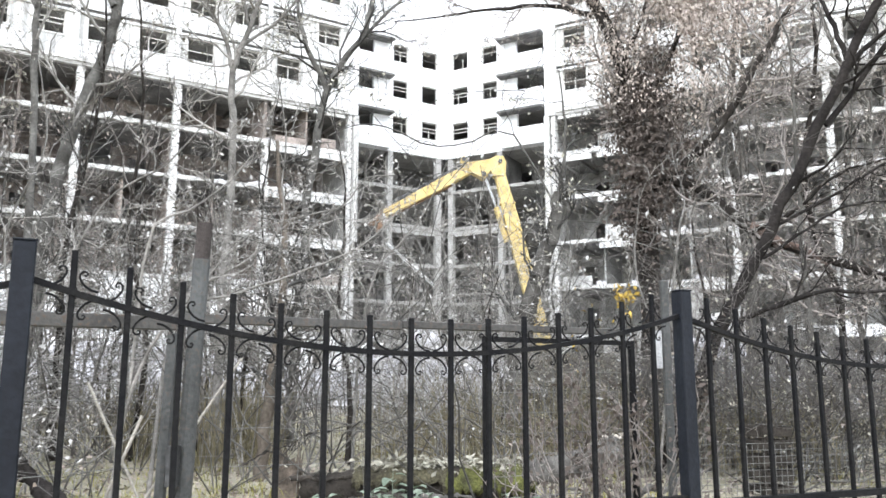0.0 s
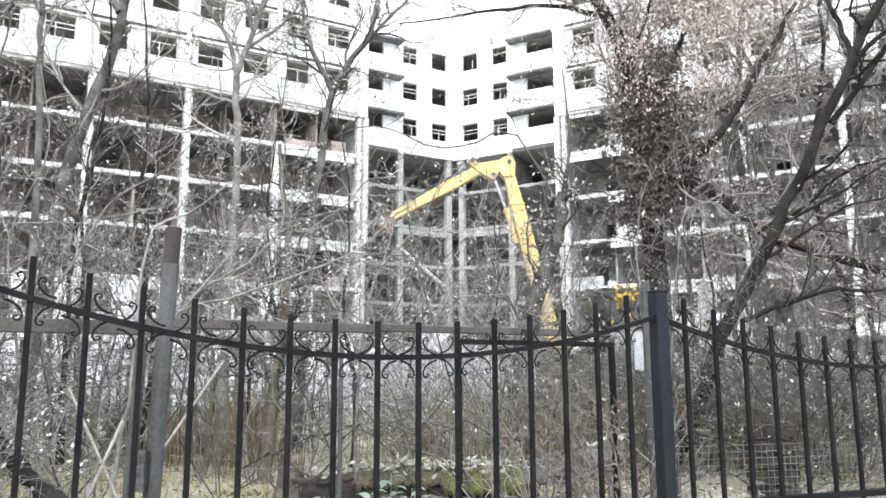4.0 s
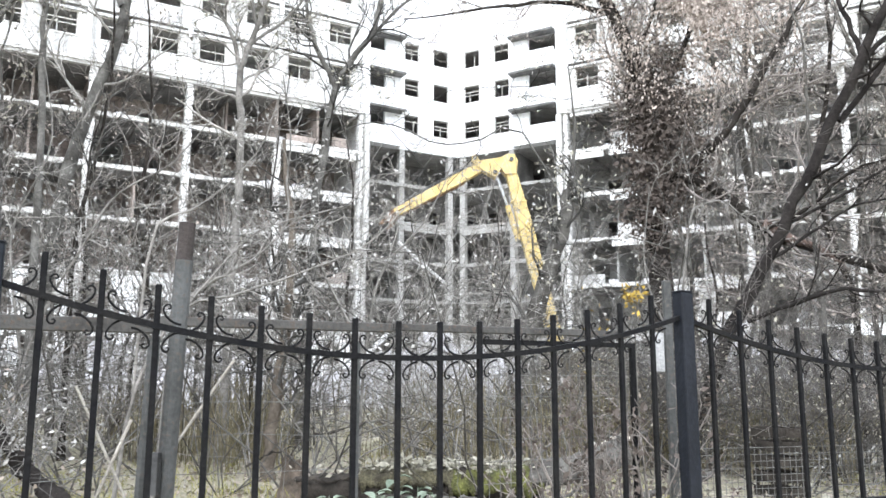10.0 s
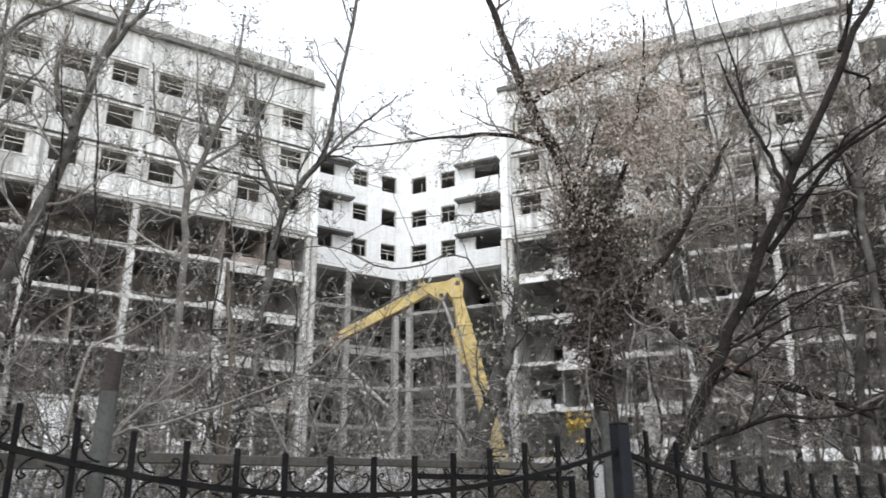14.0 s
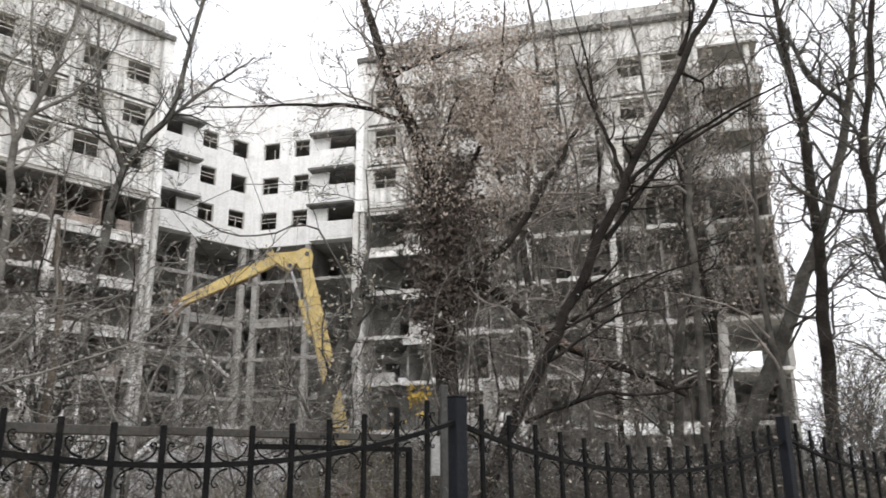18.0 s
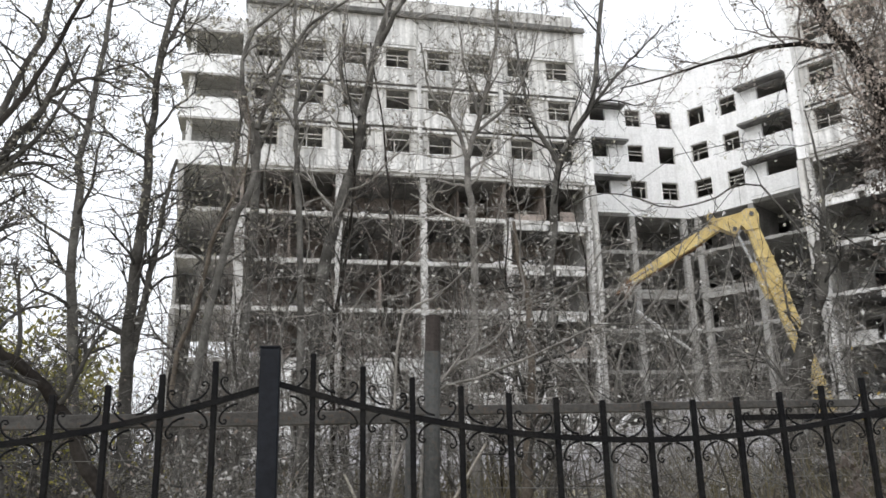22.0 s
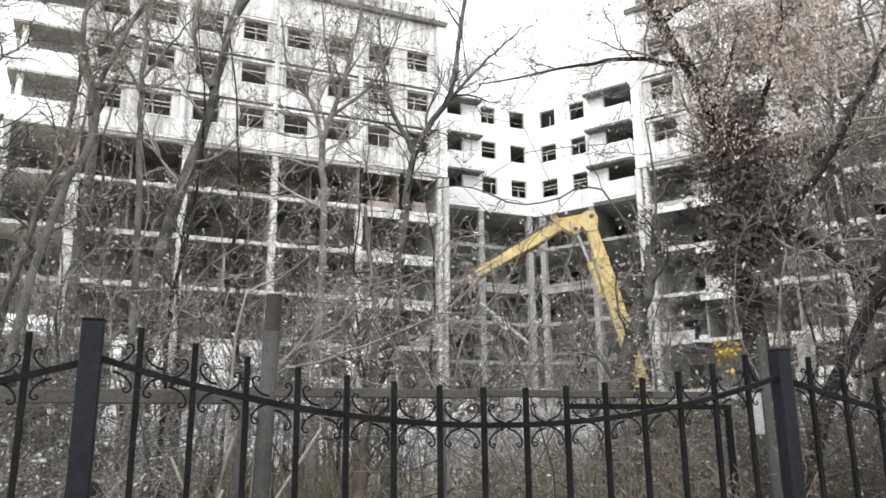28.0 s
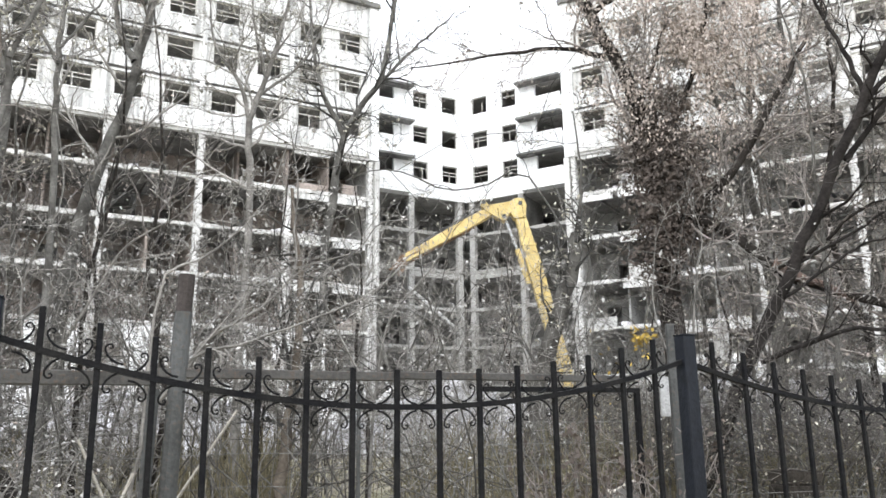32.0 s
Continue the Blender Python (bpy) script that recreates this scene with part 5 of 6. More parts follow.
# saplings between the fence and the building
kinds = []
for i in range(6):
    rng = np.random.default_rng(90 + i)
    h = (8.5, 10.5, 12.5, 9.5, 11.5, 14.0)[i]
    pts = [(0, 0, -0.1)]
    for k in range(1, 6):
        pts.append((pts[-1][0] + rng.normal() * 0.36, pts[-1][1] + rng.normal() * 0.3, h * k / 5))
    kinds.append(build_tree("sapling", [(pts, 0.05 + 0.008 * i, 0.012)], "thin bare sapling with scattered withered leaves", 90 + i,
                            (BARK_PALE, BARK)[i % 2], (TWIG_PALE, TWIG_RED, TWIG)[i % 3], (OLIVE_LEAF, FALL_LEAF, FALL_LEAF)[i % 3], 0.35, 0.07,
                            sprouts=16, reach=2.0, start=0.25, lift=0.3, fork=(3, 5), group="saplings", category="sapling"))
rng = random.Random(17)
spots = []
for i in range(44):
    for _ in range(30):
        az, d = radians(rng.uniform(-35, 37)), rng.uniform(15, 38)
        p = (d * math.sin(az), d * math.cos(az))
        if -5 < p[0] - 0.06 * p[1] < 4.5 and rng.random() < 0.55:
            continue
        if all((p[0] - q[0]) ** 2 + (p[1] - q[1]) ** 2 > 4 for q in spots):
            break
    spots.append(p)
    m = pose(p[0], p[1], 0, 0, 0, rng.uniform(0, 360))
    k = kinds[i % 6]
    s = rng.uniform(0.75, 1.1) * (0.72 if p[0] - 0.08 * p[1] < 4 else 1)
    if i < 6:
        k.scale = (s, s, s)
        k.matrix_basis = m @ Matrix.Diagonal((s, s, s, 1))
    else:
        c = copy_thing(k, m)
        c.scale = (s, s, s)


for i in range(26):
    az, d = radians(rng.uniform(-37, -11)) if i < 17 else radians(rng.uniform(17, 28)), rng.uniform(19, 33)
    c = copy_thing(kinds[(1, 4, 2)[i % 3]], pose(d * math.sin(az), d * math.cos(az), 0, 0, 0, rng.uniform(0, 360)))
    k = rng.uniform(0.55, 0.8) if i < 17 else rng.uniform(0.8, 1.1)
    c.scale = (k * 1.15, k * 1.15, k)


for i in range(5):
    az, d = radians(-33 + 4.2 * i + rng.uniform(-0.8, 0.8)), rng.uniform(15.5, 20)
    c = copy_thing(kinds[(0, 4, 3, 1)[i % 4]], pose(d * math.sin(az), d * math.cos(az), 0, 0, 0, rng.uniform(0, 360)))
    k = rng.uniform(0.85, 1.15)
    c.scale = (k, k, k)


for az, d, r, k in ((-3.0, 30, 40, 0.95), (5.5, 33, 170, 1.0), (8.5, 27, 280, 0.95)):
    c = copy_thing(kinds[3 if r < 200 else 0], pose(d * math.sin(radians(az)), d * math.cos(radians(az)), 0, 0, 0, r))
    c.scale = (k, k, k)


def shrub(seed, stems, height, leaf, leaves, label, twig=TWIG_PALE, above=0.0, size=0.06, clear=0.0):
    rng = np.random.default_rng(seed)
    t = thing("shrub", label, "shrub", "shrubs")
    out, tips = {0: [], 1: [], 2: []}, []
    for i in range(stems):
        a = rng.uniform(0, 6.28)
        d = np.array([math.cos(a) * 0.45, math.sin(a) * 0.45, 1.0])
        sprout(out, tips, np.array([math.cos(a) * 0.2, math.sin(a) * 0.2, -0.05]) * rng.uniform(0.2, 1.5), d, height * rng.uniform(0.6, 1.1), 0.014, 2, rng, 0.0, (4, 7), 0.34, 0.004)
    if clear:
        for k in (0, 1):
            out[k] = [(p, r) for p, r in out[k] if p[:, 2].min() > clear or rng.random() < 0.12]
        tips = [p for p in tips if p[2] > clear]
    stem = [tubes(out[2], 5)]
    part_mesh("stem", fast_mesh("stem", *join_tubes(stem)), BARK_ASH if twig is TWIG_PALE else BARK_PALE, t)
    tagged(part_mesh("branchwork", fast_mesh("branchwork", *join_tubes([tubes(out[1], 3), tubes(out[0], 3)])), twig, t), kind="stuff")
    p = np.array(tips)
    p = p[(rng.random(len(p)) < leaves) & (p[:, 2] > above)]
    if leaves > 1:
        p = np.repeat(p, int(leaves), 0) + rng.normal(size=(len(p) * int(leaves), 3)) * 0.15
    tagged(part_mesh("leaves", fast_mesh("leaves", *leaf_quads(p, size, rng)), leaf, t), "small withered leaves", kind="stuff")
    return t


shrubs = [shrub(120, 9, 3.2, BRIGHT_LEAF, 0.8, "tangled bare shrub with pale withered leaves"),
          shrub(121, 10, 2.6, BRIGHT_LEAF, 0.85, "dense twiggy shrub with pale withered leaves"),
          shrub(122, 10, 3.6, DEAD_LEAF, 0.4, "tall thin shrub with brown withered leaves", TWIG_RED),
          shrub(123, 13, 2.0, PALE_LEAF, 0.8, "low tangled bare shrub", clear=0.5)]


def yellow_shrub():
    """One thin stem with a tuft of yellow leaves."""
    rng = np.random.default_rng(124)
    t = thing("shrub", "thin shrub with a tuft of bright yellow leaves", "shrub", "shrubs")
    l = smooth_line([(2.3, 9.1, -0.05), (2.2, 9.0, 1.2), (2.16, 8.85, 2.4), (2.2, 8.8, 2.75)], 12)
    polys = [(l, np.linspace(0.012, 0.004, 12))]
    for i in range(7):
        p = l[6 + i % 5]
        q = p + np.array([rng.normal() * 0.12, rng.normal() * 0.1, rng.uniform(0.1, 0.3)])
        polys.append((smooth_line([p, (p + q) / 2 + rng.normal(size=3) * 0.02, q], 12), np.linspace(0.005, 0.003, 12)))
    part_mesh("stem", fast_mesh("stem", *tubes(polys, 5)), BARK_PALE, t)
    c = np.array([2.13, 8.84, 2.45]) + rng.normal(size=(75, 3)) * np.array([0.06, 0.05, 0.075])
    part_mesh("leaves", fast_mesh("leaves", *leaf_quads(c, 0.06, rng)), YELLOW_LEAF, t, "bright yellow leaves")
    c = np.array([1.75, 8.8, 2.0]) + rng.normal(size=(16, 3)) * np.array([0.25, 0.1, 0.25])
    part_mesh("leaves", fast_mesh("leaves", *leaf_quads(c, 0.05, rng)), YELLOW_LEAF, t, "bright yellow leaves")


yellow_shrub()
green = shrub(125, 18, 3.0, GREEN_LEAF, 4, "bush with yellowing green leaves")
green.matrix_basis = pose(-9.4, 8.9, 0)
copy_thing(green, pose(-11.2, 9.6, 0, 0, 0, 80))
copy_thing(green, pose(-12.4, 8.4, 0, 0, 0, 200))
brown = shrub(127, 15, 2.6, OLIVE_LEAF, 0.4, "tangled brown shrub with a few dry leaves", TWIG_MID, 0.8, 0.05, 0.8)
brown.matrix_basis = pose(8.6, 8.0, 0, 0, 0, 30)
for x, y, r in ((6.3, 12.6, 350), (4.9, 11.6, 80), (5.6, 14.4, 20), (3.6, 13.2, 120), (7.2, 14.0, 290)):
    copy_thing(brown, pose(x, y, 0, 0, 0, r))
dark = shrub(126, 20, 3.0, DEAD_LEAF, 0.4, "dense dark bare shrub", TWIG)
dark.matrix_basis = pose(-8.6, 9.6, 0)
for x, y, r in ((-10.1, 10.6, 40), (-7.2, 8.2, 90), (-11.6, 11.6, 130), (-9.9, 13.2, 10), (9.6, 8.8, 100), (10.8, 10.6, 220), (12.2, 11.2, 270), (11.6, 8.6, 310), (9.0, 12.4, 60)):
    copy_thing(dark, pose(x, y, 0, 0, 0, r))
build_tree("tree", [([(7.6, 19.0, -0.1), (7.7, 18.9, 4), (7.4, 18.8, 8), (7.9, 18.6, 12), (7.7, 18.6, 15.5)], 0.15, 0.03), ([(7.5, 18.8, 8.5), (8.6, 18.4, 10.4), (9.2, 18.2, 13.2)], 0.08, 0.02), ([(7.6, 18.8, 7.5), (6.6, 18.6, 9.6), (6.2, 18.6, 12.5)], 0.07, 0.02)],
           "grey tree with a fine crown of twigs and dry leaves", 141, BARK_PALE, TWIG_PALE, CROWN_LEAF, 0.8, 0.075, sprouts=15, reach=2.4)
build_tree("tree", [([(11.6, 20.0, -0.1), (11.7, 19.9, 4), (11.4, 19.8, 8), (11.9, 19.6, 12), (11.5, 19.6, 15.5)], 0.15, 0.03), ([(11.5, 19.8, 8.5), (10.4, 19.4, 10.4), (9.8, 19.2, 13.2)], 0.08, 0.02)],
           "grey tree with a fine crown of twigs and dry leaves", 142, BARK_PALE, TWIG_PALE, CROWN_LEAF, 0.8, 0.075, sprouts=15, reach=2.3)


build_tree("tree", [([(9.6, 22.0, -0.1), (9.7, 21.9, 4), (9.4, 21.8, 9), (9.9, 21.6, 13), (9.6, 21.6, 17.5)], 0.15, 0.03), ([(9.5, 21.8, 9.5), (8.3, 21.4, 12.0), (7.7, 21.2, 15.2)], 0.08, 0.02), ([(9.6, 21.8, 10.5), (10.8, 21.6, 13.0), (11.2, 21.6, 16.0)], 0.07, 0.02)],
           "tall tree with reddish twigs and dry tan leaves", 143, BARK_PALE, TWIG_RED, CROWN_LEAF, 0.8, 0.085, sprouts=15, reach=2.6)


def thicket(seed, stems, height, label, leaf=PALE_LEAF, leaves=0.4):
    """Several ash-grey stems from one foot with crooked boughs."""
    rng = np.random.default_rng(seed)
    t = thing("thicket", label, "thicket", "thickets")
    tips = []
    for i in range(stems):
        out = {0: [], 1: [], 2: []}
        a = rng.uniform(0, 6.28)
        d = np.array([math.cos(a) * 0.3, math.sin(a) * 0.3, 1.0])
        sprout(out, tips, np.array([math.cos(a) * 0.25, math.sin(a) * 0.25, -0.1]), d, height * rng.uniform(0.7, 1.15), rng.uniform(0.02, 0.034), 2, rng, 0.15, (6, 9), 0.26, 0.0065, (0.24, 0.46))
        me = fast_mesh("stem", *join_tubes([tubes(out[2], 6), tubes(out[1], 4), tubes(out[0], 3)]))
        part_mesh("stem", me, BARK_ASH, t)
    p = np.array(tips)
    p = p[rng.random(len(p)) < leaves]
    part_mesh("leaves", fast_mesh("leaves", *leaf_quads(p, 0.085, rng)), leaf, t, "small withered leaves")
    return t


thickets = [thicket(150, 6, 5.6, "ash-grey thicket of crooked stems"), thicket(151, 7, 4.6, "ash-grey thicket of crooked stems"), thicket(152, 5, 6.6, "tall ash-grey thicket of crooked stems")]
rng = random.Random(31)
for i in range(8):
    az = radians(-36 + 30 * (i + rng.random()) / 9)
    d = rng.uniform(14.5, 20)
    if abs(math.degrees(az) - 3) < 6:
        d += 5
    if 3.5 < math.degrees(az) < 8.5:
        d = max(d, 17)
    m = pose(d * math.sin(az), d * math.cos(az), 0, 0, 0, rng.uniform(0, 360))
    k = thickets[i % 3]
    if i < 3:
        k.matrix_basis = m
    else:
        c = copy_thing(k, m)
        s = rng.uniform(0.75, 1.15)
        c.scale = (s, s, s)
rng = random.Random(23)
for i in range(40):
    az = radians(-40 + 82 * (i + rng.random()) / 40)
    if math.degrees(az) < -13 and i % 3 == 1:
        az = radians(rng.uniform(-46, -36))
    d = rng.uniform(14.5, 21) if i % 3 else rng.uniform(21, 30)
    if -13 < math.degrees(az) < 8.5 and i % 2:
        az, d = radians(rng.uniform(16, 36)), rng.uniform(18, 30)
    if 3.5 < math.degrees(az) < 8.5:
        d = max(d, 17)
    m = pose(d * math.sin(az), d * math.cos(az), 0, 0, 0, rng.uniform(0, 360))
    if i > 3 and -26 < math.degrees(az) < 6 and i % 5 < 3:
        continue
    k = shrubs[i % 4] if math.degrees(az) < 8 else (brown if i % 2 else shrubs[1] if math.degrees(az) < 28 else dark)
    if i < 4:
        k.matrix_basis = m
    else:
        c = copy_thing(k, m)
        s = rng.uniform(0.8, 1.25)
        c.scale = (s, s, s * rng.uniform(0.9, 1.2))
for x, y, r in ((-0.6, 17.5, 15), (2.6, 18.2, 140), (0.2, 22.0, 260), (4.4, 13.6, 320)):
    copy_thing(dark if x > 2 else shrubs[r % 2], pose(x, y, 0, 0, 0, r))
for x, y, r in ((-0.4, 15.4, 90), (0.7, 14.6, 240)):
    copy_thing(shrubs[3 if r % 3 else 0], pose(x, y, 0, 0, 0, r))
for x, y, r in ((-5.2, 8.6, 20), (-6.8, 9.2, 100), (8.3, 9.6, 250)):
    copy_thing(dark if r == 250 else shrubs[3], pose(x, y, 0, 0, 0, r))


# bushes full of small bleached leaves behind the fence
bleached = [shrub(128, 5, 4.6, BRIGHT_LEAF, 0.95, "tall bush full of small bleached leaves", TWIG_PALE, 1.9, 0.052, 1.8),
            shrub(129, 5, 4.0, BRIGHT_LEAF, 0.95, "bush full of small bleached leaves", TWIG, 1.8, 0.052, 1.7)]
rng = random.Random(47)
for i in range(16):
    az, d = radians(-27 + 36 * (i + rng.random()) / 16), rng.uniform(9.8, 14.5)
    m = pose(d * math.sin(az), d * math.cos(az), 0, 0, 0, rng.uniform(0, 360))
    if i < 2:
        bleached[i].matrix_basis = m
    else:
        k = rng.uniform(0.8, 1.1)
        copy_thing(bleached[i % 2], m).scale = (k, k, k)


for az, d, r, k in ((-1.5, 17.5, 20, 1.0), (1.5, 16.0, 140, 1.05), (4.2, 19.0, 250, 1.15), (7.5, 20.5, 310, 1.1)):
    copy_thing(bleached[0], pose(d * math.sin(radians(az)), d * math.cos(radians(az)), 0, 0, 0, r)).scale = (k, k, k)


# creeper hanging on the gate
def gate_creeper():
    rng = np.random.default_rng(77)
    out, tips = {0: [], 1: [], 2: []}, []
    for i in range(34):
        sprout(out, tips, np.array([rng.uniform(0.55, 1.0), 3.88, rng.uniform(0.5, 1.15)]), np.array([rng.normal() * 0.35, 0.03, 1.0]), rng.uniform(0.4, 0.8), 0.005, 1, rng, 0.4, (4, 6), 0.3, 0.002, (0.25, 0.4))
    t = thing("creeper", "dry brown creeper tangled in the wire gate", "creeper")
    tagged(part_mesh("branchwork", fast_mesh("branchwork", *join_tubes([tubes(out[k], 4) for k in (1, 0) if out[k]])), TWIG_RED, t), kind="stuff")
    part_mesh("leaves", fast_mesh("leaves", *leaf_quads(np.repeat(np.array(tips), 3, 0) + rng.normal(size=(3 * len(tips), 3)) * 0.02, 0.032, rng)), BROWN_LEAF, t, "curled brown leaves")


gate_creeper()


# a torn limb with bare reddish wood
def torn_limb():
    l = smooth_line([(6.6, 16.0, 4.72), (7.08, 15.85, 4.36), (7.45, 15.7, 4.2), (7.92, 15.55, 3.84)], 16)
    rng = np.random.default_rng(79)
    co, q = tubes([(l, np.linspace(0.11, 0.05, 16) * (1 + rng.normal(size=16) * 0.08))], 10)
    co += np.array([noise.noise_vector(Vector(c) * 6) * 0.03 for c in co])
    tagged(part_mesh("torn_limb", fast_mesh("torn_limb", co, q), TORN), "torn tree limb showing bare reddish wood", "limb")


torn_limb()


# creeper mass on the old tree's trunk
def trunk_creeper():
    rng = np.random.default_rng(78)
    out, tips = {0: [], 1: [], 2: []}, []
    for i in range(100):
        z = rng.uniform(5.2, 9.6) if i % 5 else rng.uniform(9.0, 11.6)
        sprout(out, tips, np.array([4.8 - max(0, z - 7) * 0.18 + rng.normal() * (0.42 + 0.14 * max(0, z - 6.5)), 17.2 + rng.normal() * 0.4, z]), np.array([rng.normal(), rng.normal() - 0.3, -0.5]), rng.uniform(0.5, 1.1), 0.008, 1, rng, -0.9, (5, 7), 0.3)
    t = thing("creeper", "thick dry creeper wrapped round an old trunk", "creeper")
    tagged(part_mesh("branchwork", fast_mesh("branchwork", *join_tubes([tubes(out[k], 3) for k in (1, 0) if out[k]])), TWIG, t), kind="stuff")
    p = np.repeat(np.array(tips), 2, 0) + rng.normal(size=(len(tips) * 2, 3)) * 0.13
    for q, leaf in ((p[p[:, 2] > 9.3], DEAD_LEAF), (p[p[:, 2] <= 9.3], BROWN_LEAF)):
        tagged(part_mesh("leaves", fast_mesh("leaves", *leaf_quads(q, 0.065, rng, hang=1.2)), leaf, t), "curled brown leaves", kind="stuff")
    # matted dark clump where the trunk forks
    core = np.array([4.85, 17.0, 7.0]) + rng.normal(size=(8000, 3)) * np.array([0.38, 0.22, 0.85])
    core = np.vstack([core, np.array([4.6, 17.05, 5.4]) + rng.normal(size=(1500, 3)) * np.array([0.28, 0.2, 0.5]), np.array([5.3, 17.0, 6.4]) + rng.normal(size=(1300, 3)) * np.array([0.35, 0.2, 0.4])])
    part_mesh("leaves", fast_mesh("leaves", *leaf_quads(core, 0.10, rng, hang=1.0)), BROWN_LEAF, t, "matted dark brown dead leaves")
    # looser hanging leaves high in the crown
    n = 25000
    r = rng.uniform(0, 1, n) ** 0.6
    d = rng.normal(size=(n, 3))
    d /= np.linalg.norm(d, axis=1, keepdims=True)
    cloud = np.array([5.6, 16.9, 10.1]) + d * r[:, None] * np.array([2.8, 1.5, 3.1])
    keep = np.array([noise.noise(Vector(c) * 1.1) > -0.08 for c in cloud])
    part_mesh("leaves", fast_mesh("leaves", *leaf_quads(cloud[keep], 0.082, rng, hang=1.4)), FALL_LEAF, t, "hanging pinkish-brown dry leaves")


trunk_creeper()


def wall_vine():
    """Dry vines hanging over the open bays at the outer end of the wing."""
    rng = np.random.default_rng(81)
    m = frame_of((8.74, 55.42), (0.8695, -0.494))
    t = thing("vine", "curtain of dry brown vines over a broken facade end", "vine")
    strands, tips = [], []
    for i in range(300):
        w, z = rng.uniform(22.5, WING_END + 0.5), rng.choice([LEVEL[6] + 1.0, LEVEL[5] + 1.0, LEVEL[4] + 0.4, LEVEL[3], LEVEL[2]]) + rng.normal() * 0.5
        p, pts = np.array([w, -0.25 + rng.normal() * 0.08, z]), []
        for k in range(8):
            pts.append(np.array(m @ Vector(p)))
            p = p + np.array([rng.normal() * 0.22, rng.normal() * 0.05, -rng.uniform(0.25, 0.75)])
        pts = np.array(pts)
        strands.append((pts, np.linspace(0.03, 0.014, 8)))
        for k in range(26):
            a = rng.integers(0, 7)
            tips.append(pts[a] + (pts[a + 1] - pts[a]) * rng.random() + rng.normal(size=3) * 0.16)
    tagged(part_mesh("branchwork", fast_mesh("branchwork", *tubes(strands, 3)), TWIG, t), kind="stuff")
    tagged(part_mesh("leaves", fast_mesh("leaves", *leaf_quads(np.array(tips), 0.17, rng, hang=1.0)), DEAD_LEAF, t), "dry brown leaves", kind="stuff")


wall_vine()


# ---- forest floor ----
def log(name, a, b, r0, r1, material, label, seed, top=None):
    rng = np.random.default_rng(seed)
    t = thing(name, label, "log", "fallen logs")
    n = 60
    l = smooth_line([a, tuple((np.array(a) + np.array(b)) / 2 + rng.normal(size=3) * 0.06), b], n)
    co, q = tubes([(l, np.linspace(r0, r1, n) * (1 + rng.normal(size=n) * 0.04))], 20)
    co += np.array([noise.noise_vector(Vector(c) * 3.5) * 0.07 + noise.noise_vector(Vector(c) * 14) * 0.035 for c in co])
    me = fast_mesh("bark", co, q)
    me.shade_smooth()
    part_mesh("bark", me, material, t)
    for e, d, r in ((l[0], l[1], r0), (l[-1], l[-2], r1)):
        bm = bmesh.new()
        rod(bm, tuple(e), tuple(e + (np.array(d) - e) * 0.1), r * 0.96, 16)
        part("cut_face", bm, CUT, t, "pale splintered end grain")
    if top:
        co, q = tubes([(l + np.array([0, -0.05, 0.06]), np.linspace(r0, r1, n) * 0.9)], 20)
        co += np.array([noise.noise_vector(Vector(c) * 5) * 0.09 + noise.noise_vector(Vector(c) * 20) * 0.03 for c in co])
        me = fast_mesh("moss", co, q)
        me.shade_smooth()
        part_mesh("moss", me, MOSS, t, "bright green moss")
    return t


def log_cap(owner, a, b, r0, r1, material, name, label, seed, lo=-20, hi=150):
    """A ragged layer over the upper side of a log."""
    rng = np.random.default_rng(seed)
    n, k = 40, 12
    l = smooth_line([a, tuple((np.array(a) + np.array(b)) / 2), b], n)
    d = (l[-1] - l[0]) / np.linalg.norm(l[-1] - l[0])
    out = np.array([d[1], -d[0], 0])
    up = np.array([0, 0, 1.0])
    co = []
    for i in range(n):
        r = (r0 + (r1 - r0) * i / (n - 1)) * (0.9 if i in (0, n - 1) else 1.0)
        e0, e1 = lo + rng.uniform(-25, 15), hi + rng.uniform(-15, 15)
        for j in range(k):
            g = radians(e0 + (e1 - e0) * j / (k - 1))
            rr = r * (0.9 if j in (0, k - 1) else 1.06)
            p = l[i] + out * math.cos(g) * rr + up * math.sin(g) * rr
            co.append(p + np.array(noise.noise_vector(Vector(p) * 6)) * 0.05 + np.array(noise.noise_vector(Vector(p) * 22)) * 0.022)
    q = [(i * k + j, i * k + j + 1, (i + 1) * k + j + 1, (i + 1) * k + j) for i in range(n - 1) for j in range(k - 1)]
    me = fast_mesh(name, co, q)
    me.shade_smooth()
    part_mesh(name, me, material, owner, label)


trunk = log("log", (-1.6, 10.15, 0.22), (1.25, 10.0, 0.27), 0.17, 0.21, ROT, "long rotten fallen log with moss and leaves on top", 1)
log_cap(trunk, (0.15, 10.05, 0.28), (1.25, 10.0, 0.29), 0.21, 0.22, MOSS, "moss", "soft olive-green moss", 2)
log_cap(trunk, (-0.95, 10.1, 0.29), (0.2, 10.05, 0.29), 0.19, 0.21, OLD_MOSS, "moss", "dry brown-green moss", 3, -5, 140)
raised = log("log", (1.15, 9.98, 0.40), (2.25, 9.85, 0.72), 0.16, 0.15, GREY_WOOD, "grey fallen trunk with peeling bark propped on another log", 3)
for i in range(7):
    f0 = 0.1 + 0.11 * i
    c = Vector((1.15, 9.98, 0.40)).lerp(Vector((2.25, 9.85, 0.72)), f0)
    log_cap(raised, tuple(c), tuple(c + Vector((0.5, -0.06, 0.15))), 0.165 + 0.008 * (i % 3), 0.17, (GREY_WOOD, ROT, CUT)[i % 3 if i % 4 else 0], "bark_flake", "lifted strip of bark", 20 + i, -50 + 26 * i, -30 + 26 * i)
